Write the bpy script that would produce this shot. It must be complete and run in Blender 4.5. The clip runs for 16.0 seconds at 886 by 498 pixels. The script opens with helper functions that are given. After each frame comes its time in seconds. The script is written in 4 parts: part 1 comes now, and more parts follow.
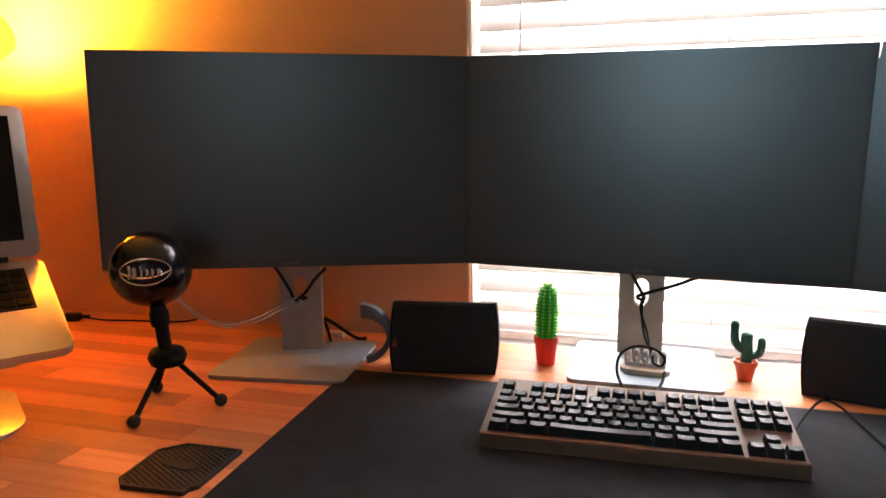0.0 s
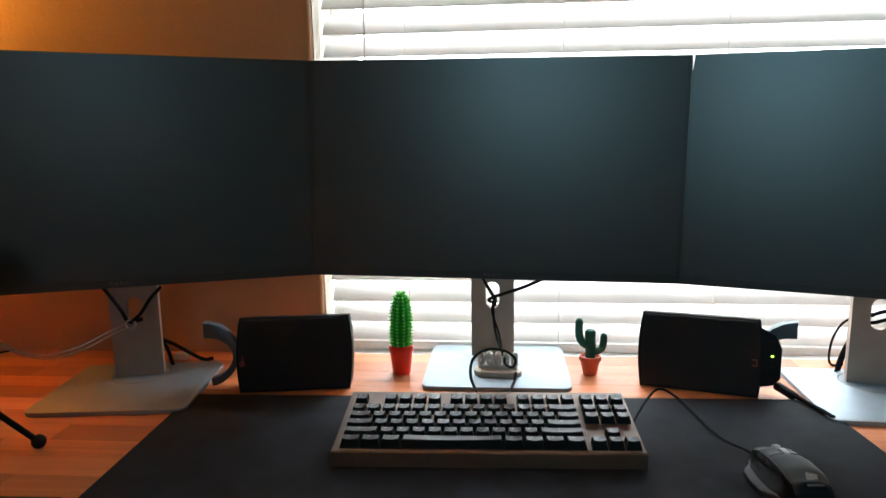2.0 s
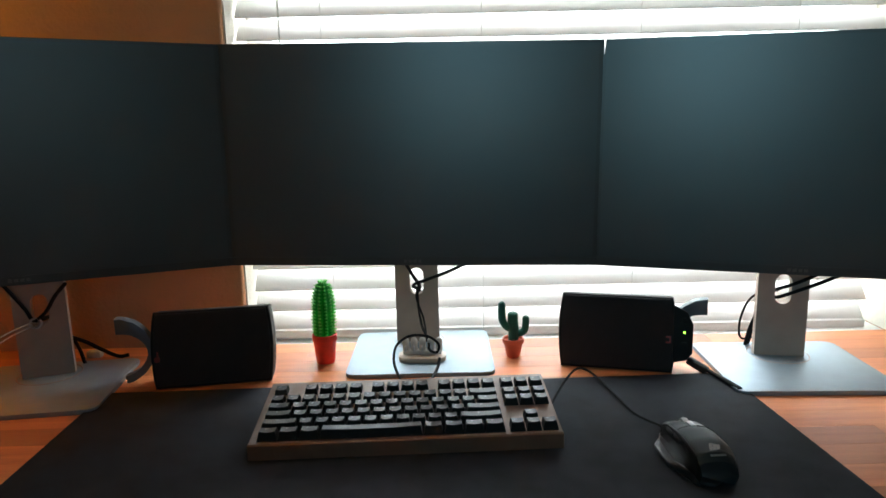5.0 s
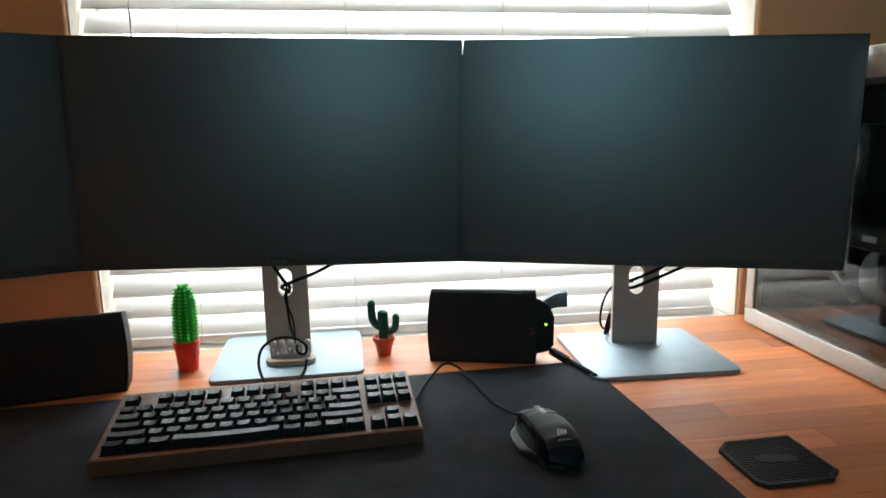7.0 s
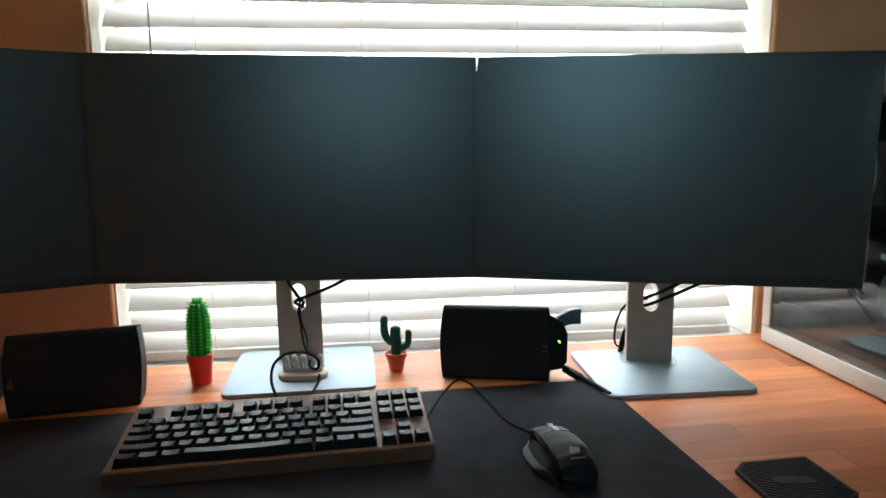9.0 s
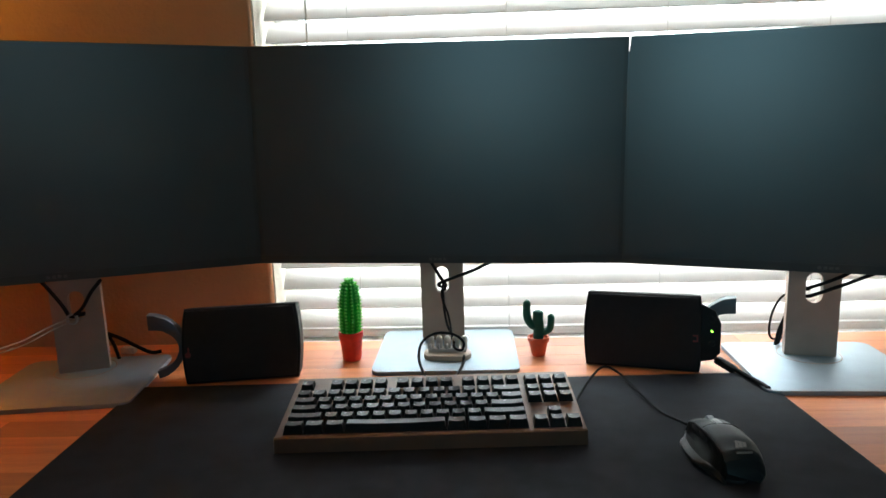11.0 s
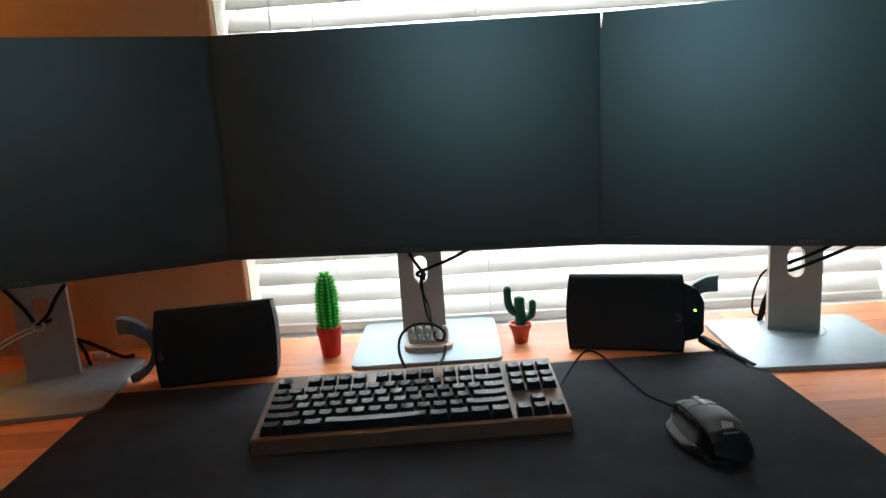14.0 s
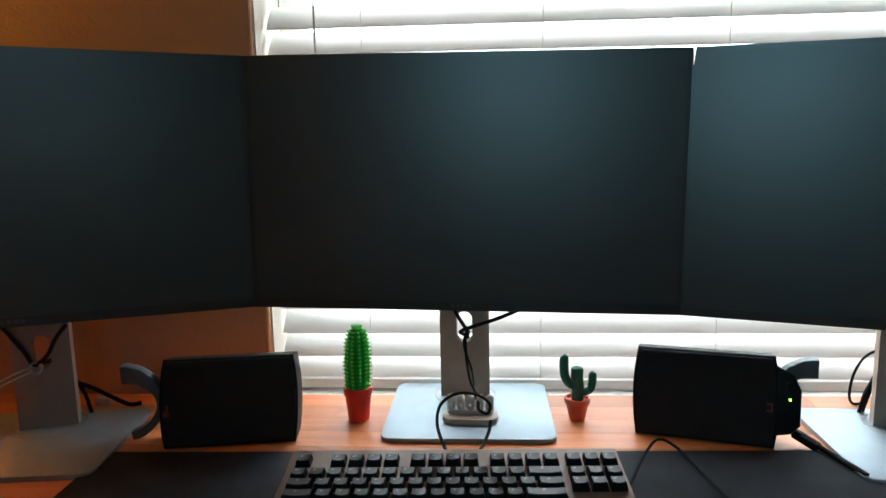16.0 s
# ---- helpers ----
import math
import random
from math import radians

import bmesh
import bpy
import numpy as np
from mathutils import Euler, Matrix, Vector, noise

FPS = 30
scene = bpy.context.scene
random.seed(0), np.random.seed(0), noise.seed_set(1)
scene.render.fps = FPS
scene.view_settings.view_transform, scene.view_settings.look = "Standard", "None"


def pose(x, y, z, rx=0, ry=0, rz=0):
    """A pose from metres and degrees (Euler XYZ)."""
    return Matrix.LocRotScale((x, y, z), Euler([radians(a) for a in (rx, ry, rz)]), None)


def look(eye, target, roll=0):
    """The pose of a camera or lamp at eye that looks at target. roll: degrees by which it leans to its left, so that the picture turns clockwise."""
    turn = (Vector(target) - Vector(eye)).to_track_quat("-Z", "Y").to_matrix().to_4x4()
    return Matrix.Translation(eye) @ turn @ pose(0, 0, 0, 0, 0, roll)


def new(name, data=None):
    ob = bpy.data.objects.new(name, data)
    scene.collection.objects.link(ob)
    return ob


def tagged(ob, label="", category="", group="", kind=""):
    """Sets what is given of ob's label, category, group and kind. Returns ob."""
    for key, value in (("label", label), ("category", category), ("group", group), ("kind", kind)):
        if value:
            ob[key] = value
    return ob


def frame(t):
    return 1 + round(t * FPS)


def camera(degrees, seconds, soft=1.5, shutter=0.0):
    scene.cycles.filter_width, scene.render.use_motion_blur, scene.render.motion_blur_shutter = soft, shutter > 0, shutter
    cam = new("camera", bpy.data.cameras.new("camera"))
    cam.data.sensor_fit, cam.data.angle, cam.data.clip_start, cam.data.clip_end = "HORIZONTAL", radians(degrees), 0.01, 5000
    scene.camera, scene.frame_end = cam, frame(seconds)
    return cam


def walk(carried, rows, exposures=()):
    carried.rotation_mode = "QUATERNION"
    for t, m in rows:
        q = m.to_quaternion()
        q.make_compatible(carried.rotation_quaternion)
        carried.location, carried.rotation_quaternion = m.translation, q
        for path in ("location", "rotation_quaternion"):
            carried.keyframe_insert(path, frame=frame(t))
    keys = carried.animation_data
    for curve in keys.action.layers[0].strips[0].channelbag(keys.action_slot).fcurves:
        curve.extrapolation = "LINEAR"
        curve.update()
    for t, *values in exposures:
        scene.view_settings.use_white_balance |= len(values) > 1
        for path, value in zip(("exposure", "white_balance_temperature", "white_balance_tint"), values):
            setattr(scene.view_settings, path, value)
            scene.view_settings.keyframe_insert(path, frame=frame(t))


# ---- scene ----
cam = camera(67.1, 16.0, soft=1.6)
PATH = [
    (0, (-0.003, -0.986, 1.1175), (-0.57, 0.9025, 0.7825), -0.7),
    (0.5, (-0.0095, -0.9775, 1.1235), (-0.484, 0.9395, 0.809), -0.1),
    (1, (-0.006, -0.9735, 1.129), (-0.343, 0.972, 0.8115), -0.8),
    (1.5, (0.0095, -0.9655, 1.1255), (-0.208, 0.995, 0.796), -0.65),
    (2, (0.0175, -0.96, 1.1235), (-0.16, 1.004, 0.79), -0.95),
    (2.5, (0.0235, -0.95, 1.1255), (-0.0985, 1.018, 0.792), -2.55),
    (3, (0.028, -0.9515, 1.1275), (-0.0295, 1.012, 0.75), -2.2),
    (5.5, (0.0585, -0.9535, 1.121), (0.083, 1.0095, 0.739), -1.25),
    (6, (0.073, -0.953, 1.116), (0.167, 1.0075, 0.7335), -1.35),
    (6.5, (0.0825, -0.9525, 1.114), (0.263, 0.9965, 0.702), -0.9),
    (7, (0.098, -0.9585, 1.118), (0.391, 0.983, 0.736), -1),
    (7.5, (0.108, -0.9585, 1.116), (0.4505, 0.979, 0.758), -0.15),
    (8, (0.1075, -0.9545, 1.116), (0.4275, 0.988, 0.7655), -0.45),
    (8.5, (0.105, -0.9595, 1.116), (0.409, 0.9885, 0.779), -0.6),
    (9, (0.0995, -0.959, 1.116), (0.3525, 0.9975, 0.785), -0.85),
    (9.5, (0.0725, -0.9635, 1.1125), (0.105, 1.0125, 0.803), -0.4),
    (10, (0.052, -0.9705, 1.1145), (-0.0185, 1.003, 0.7995), -0.1),
    (12.5, (0.055, -0.9435, 1.116), (-0.015, 1.0075, 0.6825), -3.75),
    (13, (0.054, -0.944, 1.116), (-0.0165, 1.013, 0.7095), -3.8),
    (13.5, (0.0615, -0.9425, 1.11), (-0.002, 1.0165, 0.7135), -4.55),
    (14, (0.0635, -0.9375, 1.11), (0.021, 1.021, 0.7095), -4),
    (14.5, (0.0545, -0.938, 1.108), (0.039, 1.0275, 0.7395), -0.4),
    (15, (0.0485, -0.9415, 1.1065), (0.0025, 1.0305, 0.78), -0.35),
    (15.5, (0.0455, -0.937, 1.1095), (-0.038, 1.039, 0.814), -0.9),
    (16, (0.034, -0.811, 1.118), (-0.096, 1.162, 0.817), -1.2),
]
walk(cam, [(t, look(eye, target, roll)) for t, eye, target, roll in PATH],
     [(0.0, 0.98, 6700, 20), (0.8, 0.80, 6450, 15), (1.5, 0.48, 6150, 8), (2.5, 0.23, 5880, 2), (4.0, 0.18, 5880, 1), (6.0, 0.22, 5920, 1), (9.0, 0.10, 5950, 1), (13.0, 0.30, 5900, 1), (15.0, 0.18, 5900, 1), (16.0, -0.06, 5800, 1)])

# ---- world and light ----
world = bpy.data.worlds.new("sky")
scene.world = world
world.use_nodes = True
wn = world.node_tree
sky = wn.nodes.new("ShaderNodeTexSky")
sky.sky_type, sky.sun_disc, sky.sun_elevation, sky.sun_rotation = "NISHITA", False, radians(42), radians(20)
wn.links.new(sky.outputs[0], wn.nodes["Background"].inputs[0])
wn.nodes["Background"].inputs[1].default_value = 0.12


def area_lamp(name, m, w, h, power, colour):
    lamp = bpy.data.lights.new(name, "AREA")
    lamp.shape, lamp.size, lamp.size_y, lamp.energy, lamp.color = "RECTANGLE", w, h, power, colour
    ob = new(name, lamp)
    ob.matrix_basis = m
    return ob


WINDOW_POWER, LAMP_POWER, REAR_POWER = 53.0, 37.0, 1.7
area_lamp("window_daylight", look((0.262, 0.62, 1.42), (0.262, -1.0, 1.25)), 1.5, 1.5, WINDOW_POWER, (0.98, 0.98, 0.96))
# Assumed source behind, out of view, added for the glow on the screens.
rear = area_lamp("assumed_rear_light", look((0.0, -2.13, 1.46), (1.36, 0.0, 1.36)), 0.56, 0.62, REAR_POWER, (0.47, 0.86, 1.0))
rear.data.spread = radians(97)  # narrowed and aimed right so that the left screen stays dim
bulb_light = bpy.data.lights.new("bulb_light", "POINT")
bulb_light.energy, bulb_light.color, bulb_light.shadow_soft_size = LAMP_POWER, (1.0, 0.48, 0.05), 0.046
new("bulb_light", bulb_light).location = (-1.226, -0.012, 1.328)

# ---- materials ----


def nodes_of(name):
    m = bpy.data.materials.new(name)
    m.use_nodes = True
    t = m.node_tree
    return m, t, t.nodes["Principled BSDF"]


def mat(name, colour, rough=0.5, metal=0.0, vary=0.12, scale=30.0, bump=0.0, bscale=400.0, stretch=(1, 1, 1), rvary=0.08, spec=0.5, coat=0.0, per_object=0.0):
    m, t, b = nodes_of(name)
    co = t.nodes.new("ShaderNodeTexCoord")
    mp = t.nodes.new("ShaderNodeMapping")
    mp.inputs["Scale"].default_value = stretch
    t.links.new(co.outputs["Object"], mp.inputs[0])
    n1 = t.nodes.new("ShaderNodeTexNoise")
    n1.inputs["Scale"].default_value, n1.inputs["Detail"].default_value = scale, 5
    t.links.new(mp.outputs[0], n1.inputs["Vector"])
    r = t.nodes.new("ShaderNodeValToRGB")
    lo = [max(c * (1 - vary), 0) for c in colour] + [1]
    hi = [min(c * (1 + vary), 1) for c in colour] + [1]
    r.color_ramp.elements[0].position, r.color_ramp.elements[1].position = 0.3, 0.7
    r.color_ramp.elements[0].color, r.color_ramp.elements[1].color = lo, hi
    t.links.new(n1.outputs["Fac"], r.inputs[0])
    out = r.outputs[0]
    if per_object:
        info = t.nodes.new("ShaderNodeObjectInfo")
        mr = t.nodes.new("ShaderNodeMapRange")
        mr.inputs["To Min"].default_value, mr.inputs["To Max"].default_value = 1 - per_object, 1 + per_object
        t.links.new(info.outputs["Random"], mr.inputs["Value"])
        hsv = t.nodes.new("ShaderNodeHueSaturation")
        t.links.new(out, hsv.inputs["Color"])
        t.links.new(mr.outputs[0], hsv.inputs["Value"])
        out = hsv.outputs[0]
    t.links.new(out, b.inputs["Base Color"])
    b.inputs["Metallic"].default_value = metal
    b.inputs["Specular IOR Level"].default_value = spec
    b.inputs["Coat Weight"].default_value = coat
    n2 = t.nodes.new("ShaderNodeTexNoise")
    n2.inputs["Scale"].default_value, n2.inputs["Detail"].default_value = bscale, 3
    t.links.new(mp.outputs[0], n2.inputs["Vector"])
    rr = t.nodes.new("ShaderNodeMapRange")
    rr.inputs["To Min"].default_value, rr.inputs["To Max"].default_value = max(rough - rvary, 0.02), min(rough + rvary, 1)
    t.links.new(n1.outputs["Fac"], rr.inputs["Value"])
    t.links.new(rr.outputs[0], b.inputs["Roughness"])
    if bump:
        bp = t.nodes.new("ShaderNodeBump")
        bp.inputs["Strength"].default_value, bp.inputs["Distance"].default_value = 1.0, bump
        t.links.new(n2.outputs["Fac"], bp.inputs["Height"])
        t.links.new(bp.outputs[0], b.inputs["Normal"])
    return m


def glow(name, colour, strength):
    m, t, b = nodes_of(name)
    b.inputs["Base Color"].default_value = (*colour, 1)
    b.inputs["Emission Color"].default_value = (*colour, 1)
    b.inputs["Emission Strength"].default_value = strength
    return m


def slat_material():
    m, t, b = nodes_of("blind_slat")
    co = t.nodes.new("ShaderNodeTexCoord")
    n = t.nodes.new("ShaderNodeTexNoise")
    n.inputs["Scale"].default_value, n.inputs["Detail"].default_value = 9.0, 4
    t.links.new(co.outputs["Object"], n.inputs["Vector"])
    r = t.nodes.new("ShaderNodeValToRGB")
    r.color_ramp.elements[0].color, r.color_ramp.elements[1].color = (0.80, 0.775, 0.75, 1), (0.88, 0.86, 0.84, 1)
    t.links.new(n.outputs["Fac"], r.inputs[0])
    t.links.new(r.outputs[0], b.inputs["Base Color"])
    b.inputs["Roughness"].default_value = 0.42
    tr = t.nodes.new("ShaderNodeBsdfTranslucent")
    tr.inputs["Color"].default_value = (0.95, 0.925, 0.905, 1)
    mix = t.nodes.new("ShaderNodeMixShader")
    mix.inputs[0].default_value = SLAT_THROUGH
    t.links.new(b.outputs[0], mix.inputs[1])
    t.links.new(tr.outputs[0], mix.inputs[2])
    t.links.new(mix.outputs[0], t.nodes["Material Output"].inputs["Surface"])
    return m


def wood_material():
    """Oiled beech: grain along x, with a tone and a shift of its own for every stave."""
    m, t, b = nodes_of("oiled_beech")
    co, info = t.nodes.new("ShaderNodeTexCoord"), t.nodes.new("ShaderNodeObjectInfo")
    add = t.nodes.new("ShaderNodeVectorMath")
    mul = t.nodes.new("ShaderNodeVectorMath")
    mul.operation = "SCALE"
    mul.inputs[0].default_value = (7.3, 11.1, 3.7)
    t.links.new(info.outputs["Random"], mul.inputs["Scale"])
    t.links.new(co.outputs["Object"], add.inputs[0])
    t.links.new(mul.outputs[0], add.inputs[1])
    mp = t.nodes.new("ShaderNodeMapping")
    mp.inputs["Scale"].default_value = (1.6, 34, 34)
    t.links.new(add.outputs[0], mp.inputs[0])
    n1 = t.nodes.new("ShaderNodeTexNoise")
    n1.inputs["Scale"].default_value, n1.inputs["Detail"].default_value, n1.inputs["Distortion"].default_value = 2.2, 7, 0.5
    t.links.new(mp.outputs[0], n1.inputs["Vector"])
    mp2 = t.nodes.new("ShaderNodeMapping")
    mp2.inputs["Scale"].default_value = (30, 420, 420)
    t.links.new(add.outputs[0], mp2.inputs[0])
    n2 = t.nodes.new("ShaderNodeTexNoise")
    n2.inputs["Scale"].default_value, n2.inputs["Detail"].default_value = 2.0, 2
    t.links.new(mp2.outputs[0], n2.inputs["Vector"])
    r = t.nodes.new("ShaderNodeValToRGB")
    r.color_ramp.elements[0].position, r.color_ramp.elements[1].position = 0.28, 0.74
    r.color_ramp.elements[0].color, r.color_ramp.elements[1].color = (0.60, 0.178, 0.058, 1), (0.77, 0.288, 0.106, 1)
    t.links.new(n1.outputs["Fac"], r.inputs[0])
    fleck = t.nodes.new("ShaderNodeMapRange")
    fleck.inputs["From Min"].default_value, fleck.inputs["From Max"].default_value = 0.30, 0.46
    fleck.inputs["To Min"].default_value, fleck.inputs["To Max"].default_value = 0.87, 1.0
    t.links.new(n2.outputs["Fac"], fleck.inputs["Value"])
    tone = t.nodes.new("ShaderNodeMapRange")
    tone.inputs["To Min"].default_value, tone.inputs["To Max"].default_value = 0.60, 1.22
    t.links.new(info.outputs["Random"], tone.inputs["Value"])
    both = t.nodes.new("ShaderNodeMath")
    both.operation = "MULTIPLY"
    t.links.new(fleck.outputs[0], both.inputs[0])
    t.links.new(tone.outputs[0], both.inputs[1])
    hsv = t.nodes.new("ShaderNodeHueSaturation")
    t.links.new(r.outputs[0], hsv.inputs["Color"])
    t.links.new(both.outputs[0], hsv.inputs["Value"])
    t.links.new(hsv.outputs[0], b.inputs["Base Color"])
    rr = t.nodes.new("ShaderNodeMapRange")
    rr.inputs["To Min"].default_value, rr.inputs["To Max"].default_value = 0.36, 0.56
    t.links.new(n1.outputs["Fac"], rr.inputs["Value"])
    t.links.new(rr.outputs[0], b.inputs["Roughness"])
    bp = t.nodes.new("ShaderNodeBump")
    bp.inputs["Strength"].default_value, bp.inputs["Distance"].default_value = 0.5, 0.0003
    t.links.new(n2.outputs["Fac"], bp.inputs["Height"])
    t.links.new(bp.outputs[0], b.inputs["Normal"])
    return m


def glass_material(name, tint, rough=0.02):
    m, t, b = nodes_of(name)
    b.inputs["Base Color"].default_value = (*tint, 1)
    b.inputs["Transmission Weight"].default_value = 1.0
    b.inputs["Roughness"].default_value = rough
    b.inputs["IOR"].default_value = 1.45
    return m


SLAT_THROUGH = 0.20
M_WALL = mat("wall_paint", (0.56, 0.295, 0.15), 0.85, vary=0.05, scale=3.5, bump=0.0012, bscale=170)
# Walls out of view: dark grey-green chosen for how the screens mirror them.
M_FARWALL = mat("unseen_wall_tone", (0.31, 0.35, 0.34), 0.85, vary=0.05, scale=3.5, bump=0.0012, bscale=170)
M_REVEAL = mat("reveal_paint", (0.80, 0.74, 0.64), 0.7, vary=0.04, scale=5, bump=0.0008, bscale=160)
M_CEIL = mat("ceiling_paint", (0.82, 0.80, 0.77), 0.9, vary=0.04, scale=3, bump=0.002, bscale=90)
M_CARPET = mat("carpet", (0.33, 0.27, 0.22), 0.95, vary=0.25, scale=60, bump=0.004, bscale=500)
M_TRIM = mat("white_trim", (0.80, 0.79, 0.76), 0.45, vary=0.03, scale=6)
M_SLAT = slat_material()
M_CORD = mat("blind_cord", (0.80, 0.77, 0.72), 0.8, vary=0.1, scale=200)
M_WOOD = wood_material()
M_LEG = mat("desk_leg_steel", (0.10, 0.10, 0.10), 0.45, 0.6, scale=20)
M_MAT = mat("mat_cloth", (0.0135, 0.0155, 0.0215), 0.88, vary=0.6, scale=22, bump=0.0005, bscale=1500, rvary=0.10, spec=0.32)
M_SCREEN = mat("screen_film", (0.013, 0.0225, 0.0240), 0.345, vary=0.04, scale=4, rvary=0.015, spec=1.0)
M_BEZEL = mat("bezel_plastic", (0.010, 0.014, 0.014), 0.32, vary=0.06, scale=60, rvary=0.02, spec=0.95)
# Stand silver tinted blue for the window sheen on the base plates.
M_SILVER = mat("silver_window_tint", (0.30, 0.355, 0.40), 0.50, 0.65, vary=0.06, scale=40, bump=0.00003, bscale=1200)
# The same silver tinted warm and brown for the wood mirrored in the necks.
M_NECK = mat("silver_wood_tint", (0.37, 0.295, 0.245), 0.50, 0.4, vary=0.06, scale=40, bump=0.00003, bscale=1200)
M_LOGO = mat("logo_grey", (0.13, 0.125, 0.12), 0.35, 0.6)
M_KBCASE = mat("bronze_case", (0.150, 0.088, 0.055), 0.48, 0.25, vary=0.08, scale=50, bump=0.00004, bscale=900)
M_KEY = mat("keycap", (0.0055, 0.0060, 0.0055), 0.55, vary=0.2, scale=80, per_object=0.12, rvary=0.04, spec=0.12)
# Keycap tops lighter and glossier than the sides, for the window mirrored in them.
M_KEYTOP = mat("keycap_top_sheen", (0.012, 0.013, 0.0125), 0.36, vary=0.2, scale=120, per_object=0.2, rvary=0.05, spec=0.4)
M_LEGEND = mat("key_legend", (0.26, 0.27, 0.27), 0.5)
M_BLACK = mat("black_plastic", (0.010, 0.010, 0.011), 0.55, vary=0.25, scale=50, bump=0.00005, bscale=900, spec=0.16)
M_CLOTH = mat("speaker_cloth", (0.011, 0.011, 0.013), 0.80, vary=0.3, scale=90, bump=0.0005, bscale=2200)
M_ARM = mat("arm_metal", (0.12, 0.138, 0.15), 0.42, 0.4, vary=0.08, scale=40)
M_RED = mat("red_mark", (0.20, 0.018, 0.016), 0.45)
M_LED = glow("green_led", (0.35, 1.0, 0.05), 6.0)
M_RUBBER = mat("black_rubber", (0.017, 0.015, 0.015), 0.62, vary=0.3, scale=70, bump=0.0002, bscale=900)
M_CABLE = mat("black_cable", (0.008, 0.008, 0.009), 0.7, vary=0.2, scale=90, spec=0.14)
M_GREYCABLE = mat("grey_cable", (0.33, 0.29, 0.24), 0.35, vary=0.1, scale=90)
M_GLOSS = mat("gloss_black", (0.008, 0.007, 0.007), 0.20, vary=0.1, scale=30, rvary=0.04, coat=0.15, spec=0.4)
M_CHROME = mat("chrome", (0.75, 0.72, 0.70), 0.14, 1.0, vary=0.04, scale=60)
M_GREEN = mat("green_plastic", (0.026, 0.50, 0.022), 0.38, vary=0.25, scale=50, bump=0.0002, bscale=500)
M_SPINE = mat("spine_plastic", (0.20, 0.82, 0.13), 0.4, vary=0.15, scale=60)
M_DKGREEN = mat("dark_green_plastic", (0.012, 0.12, 0.075), 0.45, vary=0.2, scale=60, bump=0.0003, bscale=260)
M_POT = mat("red_pot", (0.74, 0.032, 0.014), 0.42, vary=0.15, scale=60, bump=0.0002, bscale=300)
M_TERRA = mat("orange_pot", (0.56, 0.10, 0.045), 0.5, vary=0.15, scale=60, bump=0.0002, bscale=300)
M_HOLDER = mat("holder_wood", (0.46, 0.36, 0.28), 0.55, vary=0.15, scale=30, stretch=(1, 8, 8))
M_KNOB = mat("holder_silicone", (0.58, 0.53, 0.48), 0.6, vary=0.06, scale=60)
M_ALU = mat("laptop_aluminium", (0.66, 0.65, 0.64), 0.36, 0.85, vary=0.03, scale=60, bump=0.00003, bscale=1800)
M_LAPSCREEN = mat("laptop_screen", (0.012, 0.010, 0.009), 0.12, vary=0.1, scale=10, rvary=0.02)
M_PCWHITE = mat("case_white", (0.50, 0.455, 0.40), 0.38, vary=0.03, scale=20, bump=0.00003, bscale=700)
M_PCDARK = mat("case_inside", (0.018, 0.018, 0.019), 0.5, vary=0.3, scale=30)
M_BOARD = mat("circuit_board", (0.012, 0.014, 0.016), 0.4, vary=0.5, scale=120)
M_GOLD = mat("brass_heatsink", (0.36, 0.22, 0.08), 0.35, 0.7, vary=0.15, scale=60)
M_STEEL = mat("grey_steel", (0.40, 0.40, 0.41), 0.35, 0.8, vary=0.1, scale=40)
M_SLEEVE = mat("white_sleeve", (0.55, 0.53, 0.52), 0.7, vary=0.15, scale=300)
M_PCGLASS = glass_material("smoked_glass", (0.58, 0.62, 0.61))
M_PCGLASS.node_tree.nodes["Principled BSDF"].inputs["IOR"].default_value = 1.50
M_PANE = glass_material("window_glass", (0.98, 0.99, 0.99), 0.0)
M_SHADE = mat("lamp_shade_metal", (0.30, 0.20, 0.12), 0.4, 0.5, vary=0.1, scale=40)
def shade_material():
    m, t, b = nodes_of("frosted_shade")
    b.inputs["Base Color"].default_value, b.inputs["Roughness"].default_value = (0.30, 0.20, 0.13, 1), 0.5
    tr = t.nodes.new("ShaderNodeBsdfTranslucent")
    tr.inputs["Color"].default_value = (0.95, 0.66, 0.32, 1)
    mix = t.nodes.new("ShaderNodeMixShader")
    mix.inputs[0].default_value = 0.60
    t.links.new(b.outputs[0], mix.inputs[1])
    t.links.new(tr.outputs[0], mix.inputs[2])
    t.links.new(mix.outputs[0], t.nodes["Material Output"].inputs["Surface"])
    return m


M_FROST = shade_material()

# ---- mesh helpers ----
WM = {}


def thing(name, m, label, category, group="", kind=""):
    ob = new(name)
    ob.empty_display_size = 0.05
    ob.matrix_basis = m
    WM[ob] = m
    return tagged(ob, label, category, group, kind)


def finish(bm, material, name, smooth=True):
    bmesh.ops.recalc_face_normals(bm, faces=bm.faces)
    me = bpy.data.meshes.new(name)
    bm.to_mesh(me)
    bm.free()
    me.materials.append(material)
    if smooth:
        me.polygons.foreach_set("use_smooth", [True] * len(me.polygons))
        me.set_sharp_from_angle(angle=radians(38))
    return me


def part(name, bm, material, parent, label="", at=None, smooth=True):
    """Links a bmesh (or a shared mesh) as one object under parent; at: its pose in the parent's space."""
    me = bm if isinstance(bm, bpy.types.Mesh) else finish(bm, material, name, smooth)
    ob = new(name, me)
    ob.parent = parent
    if at is not None:
        ob.matrix_basis = at
    if label:
        ob["label"] = label
    return ob


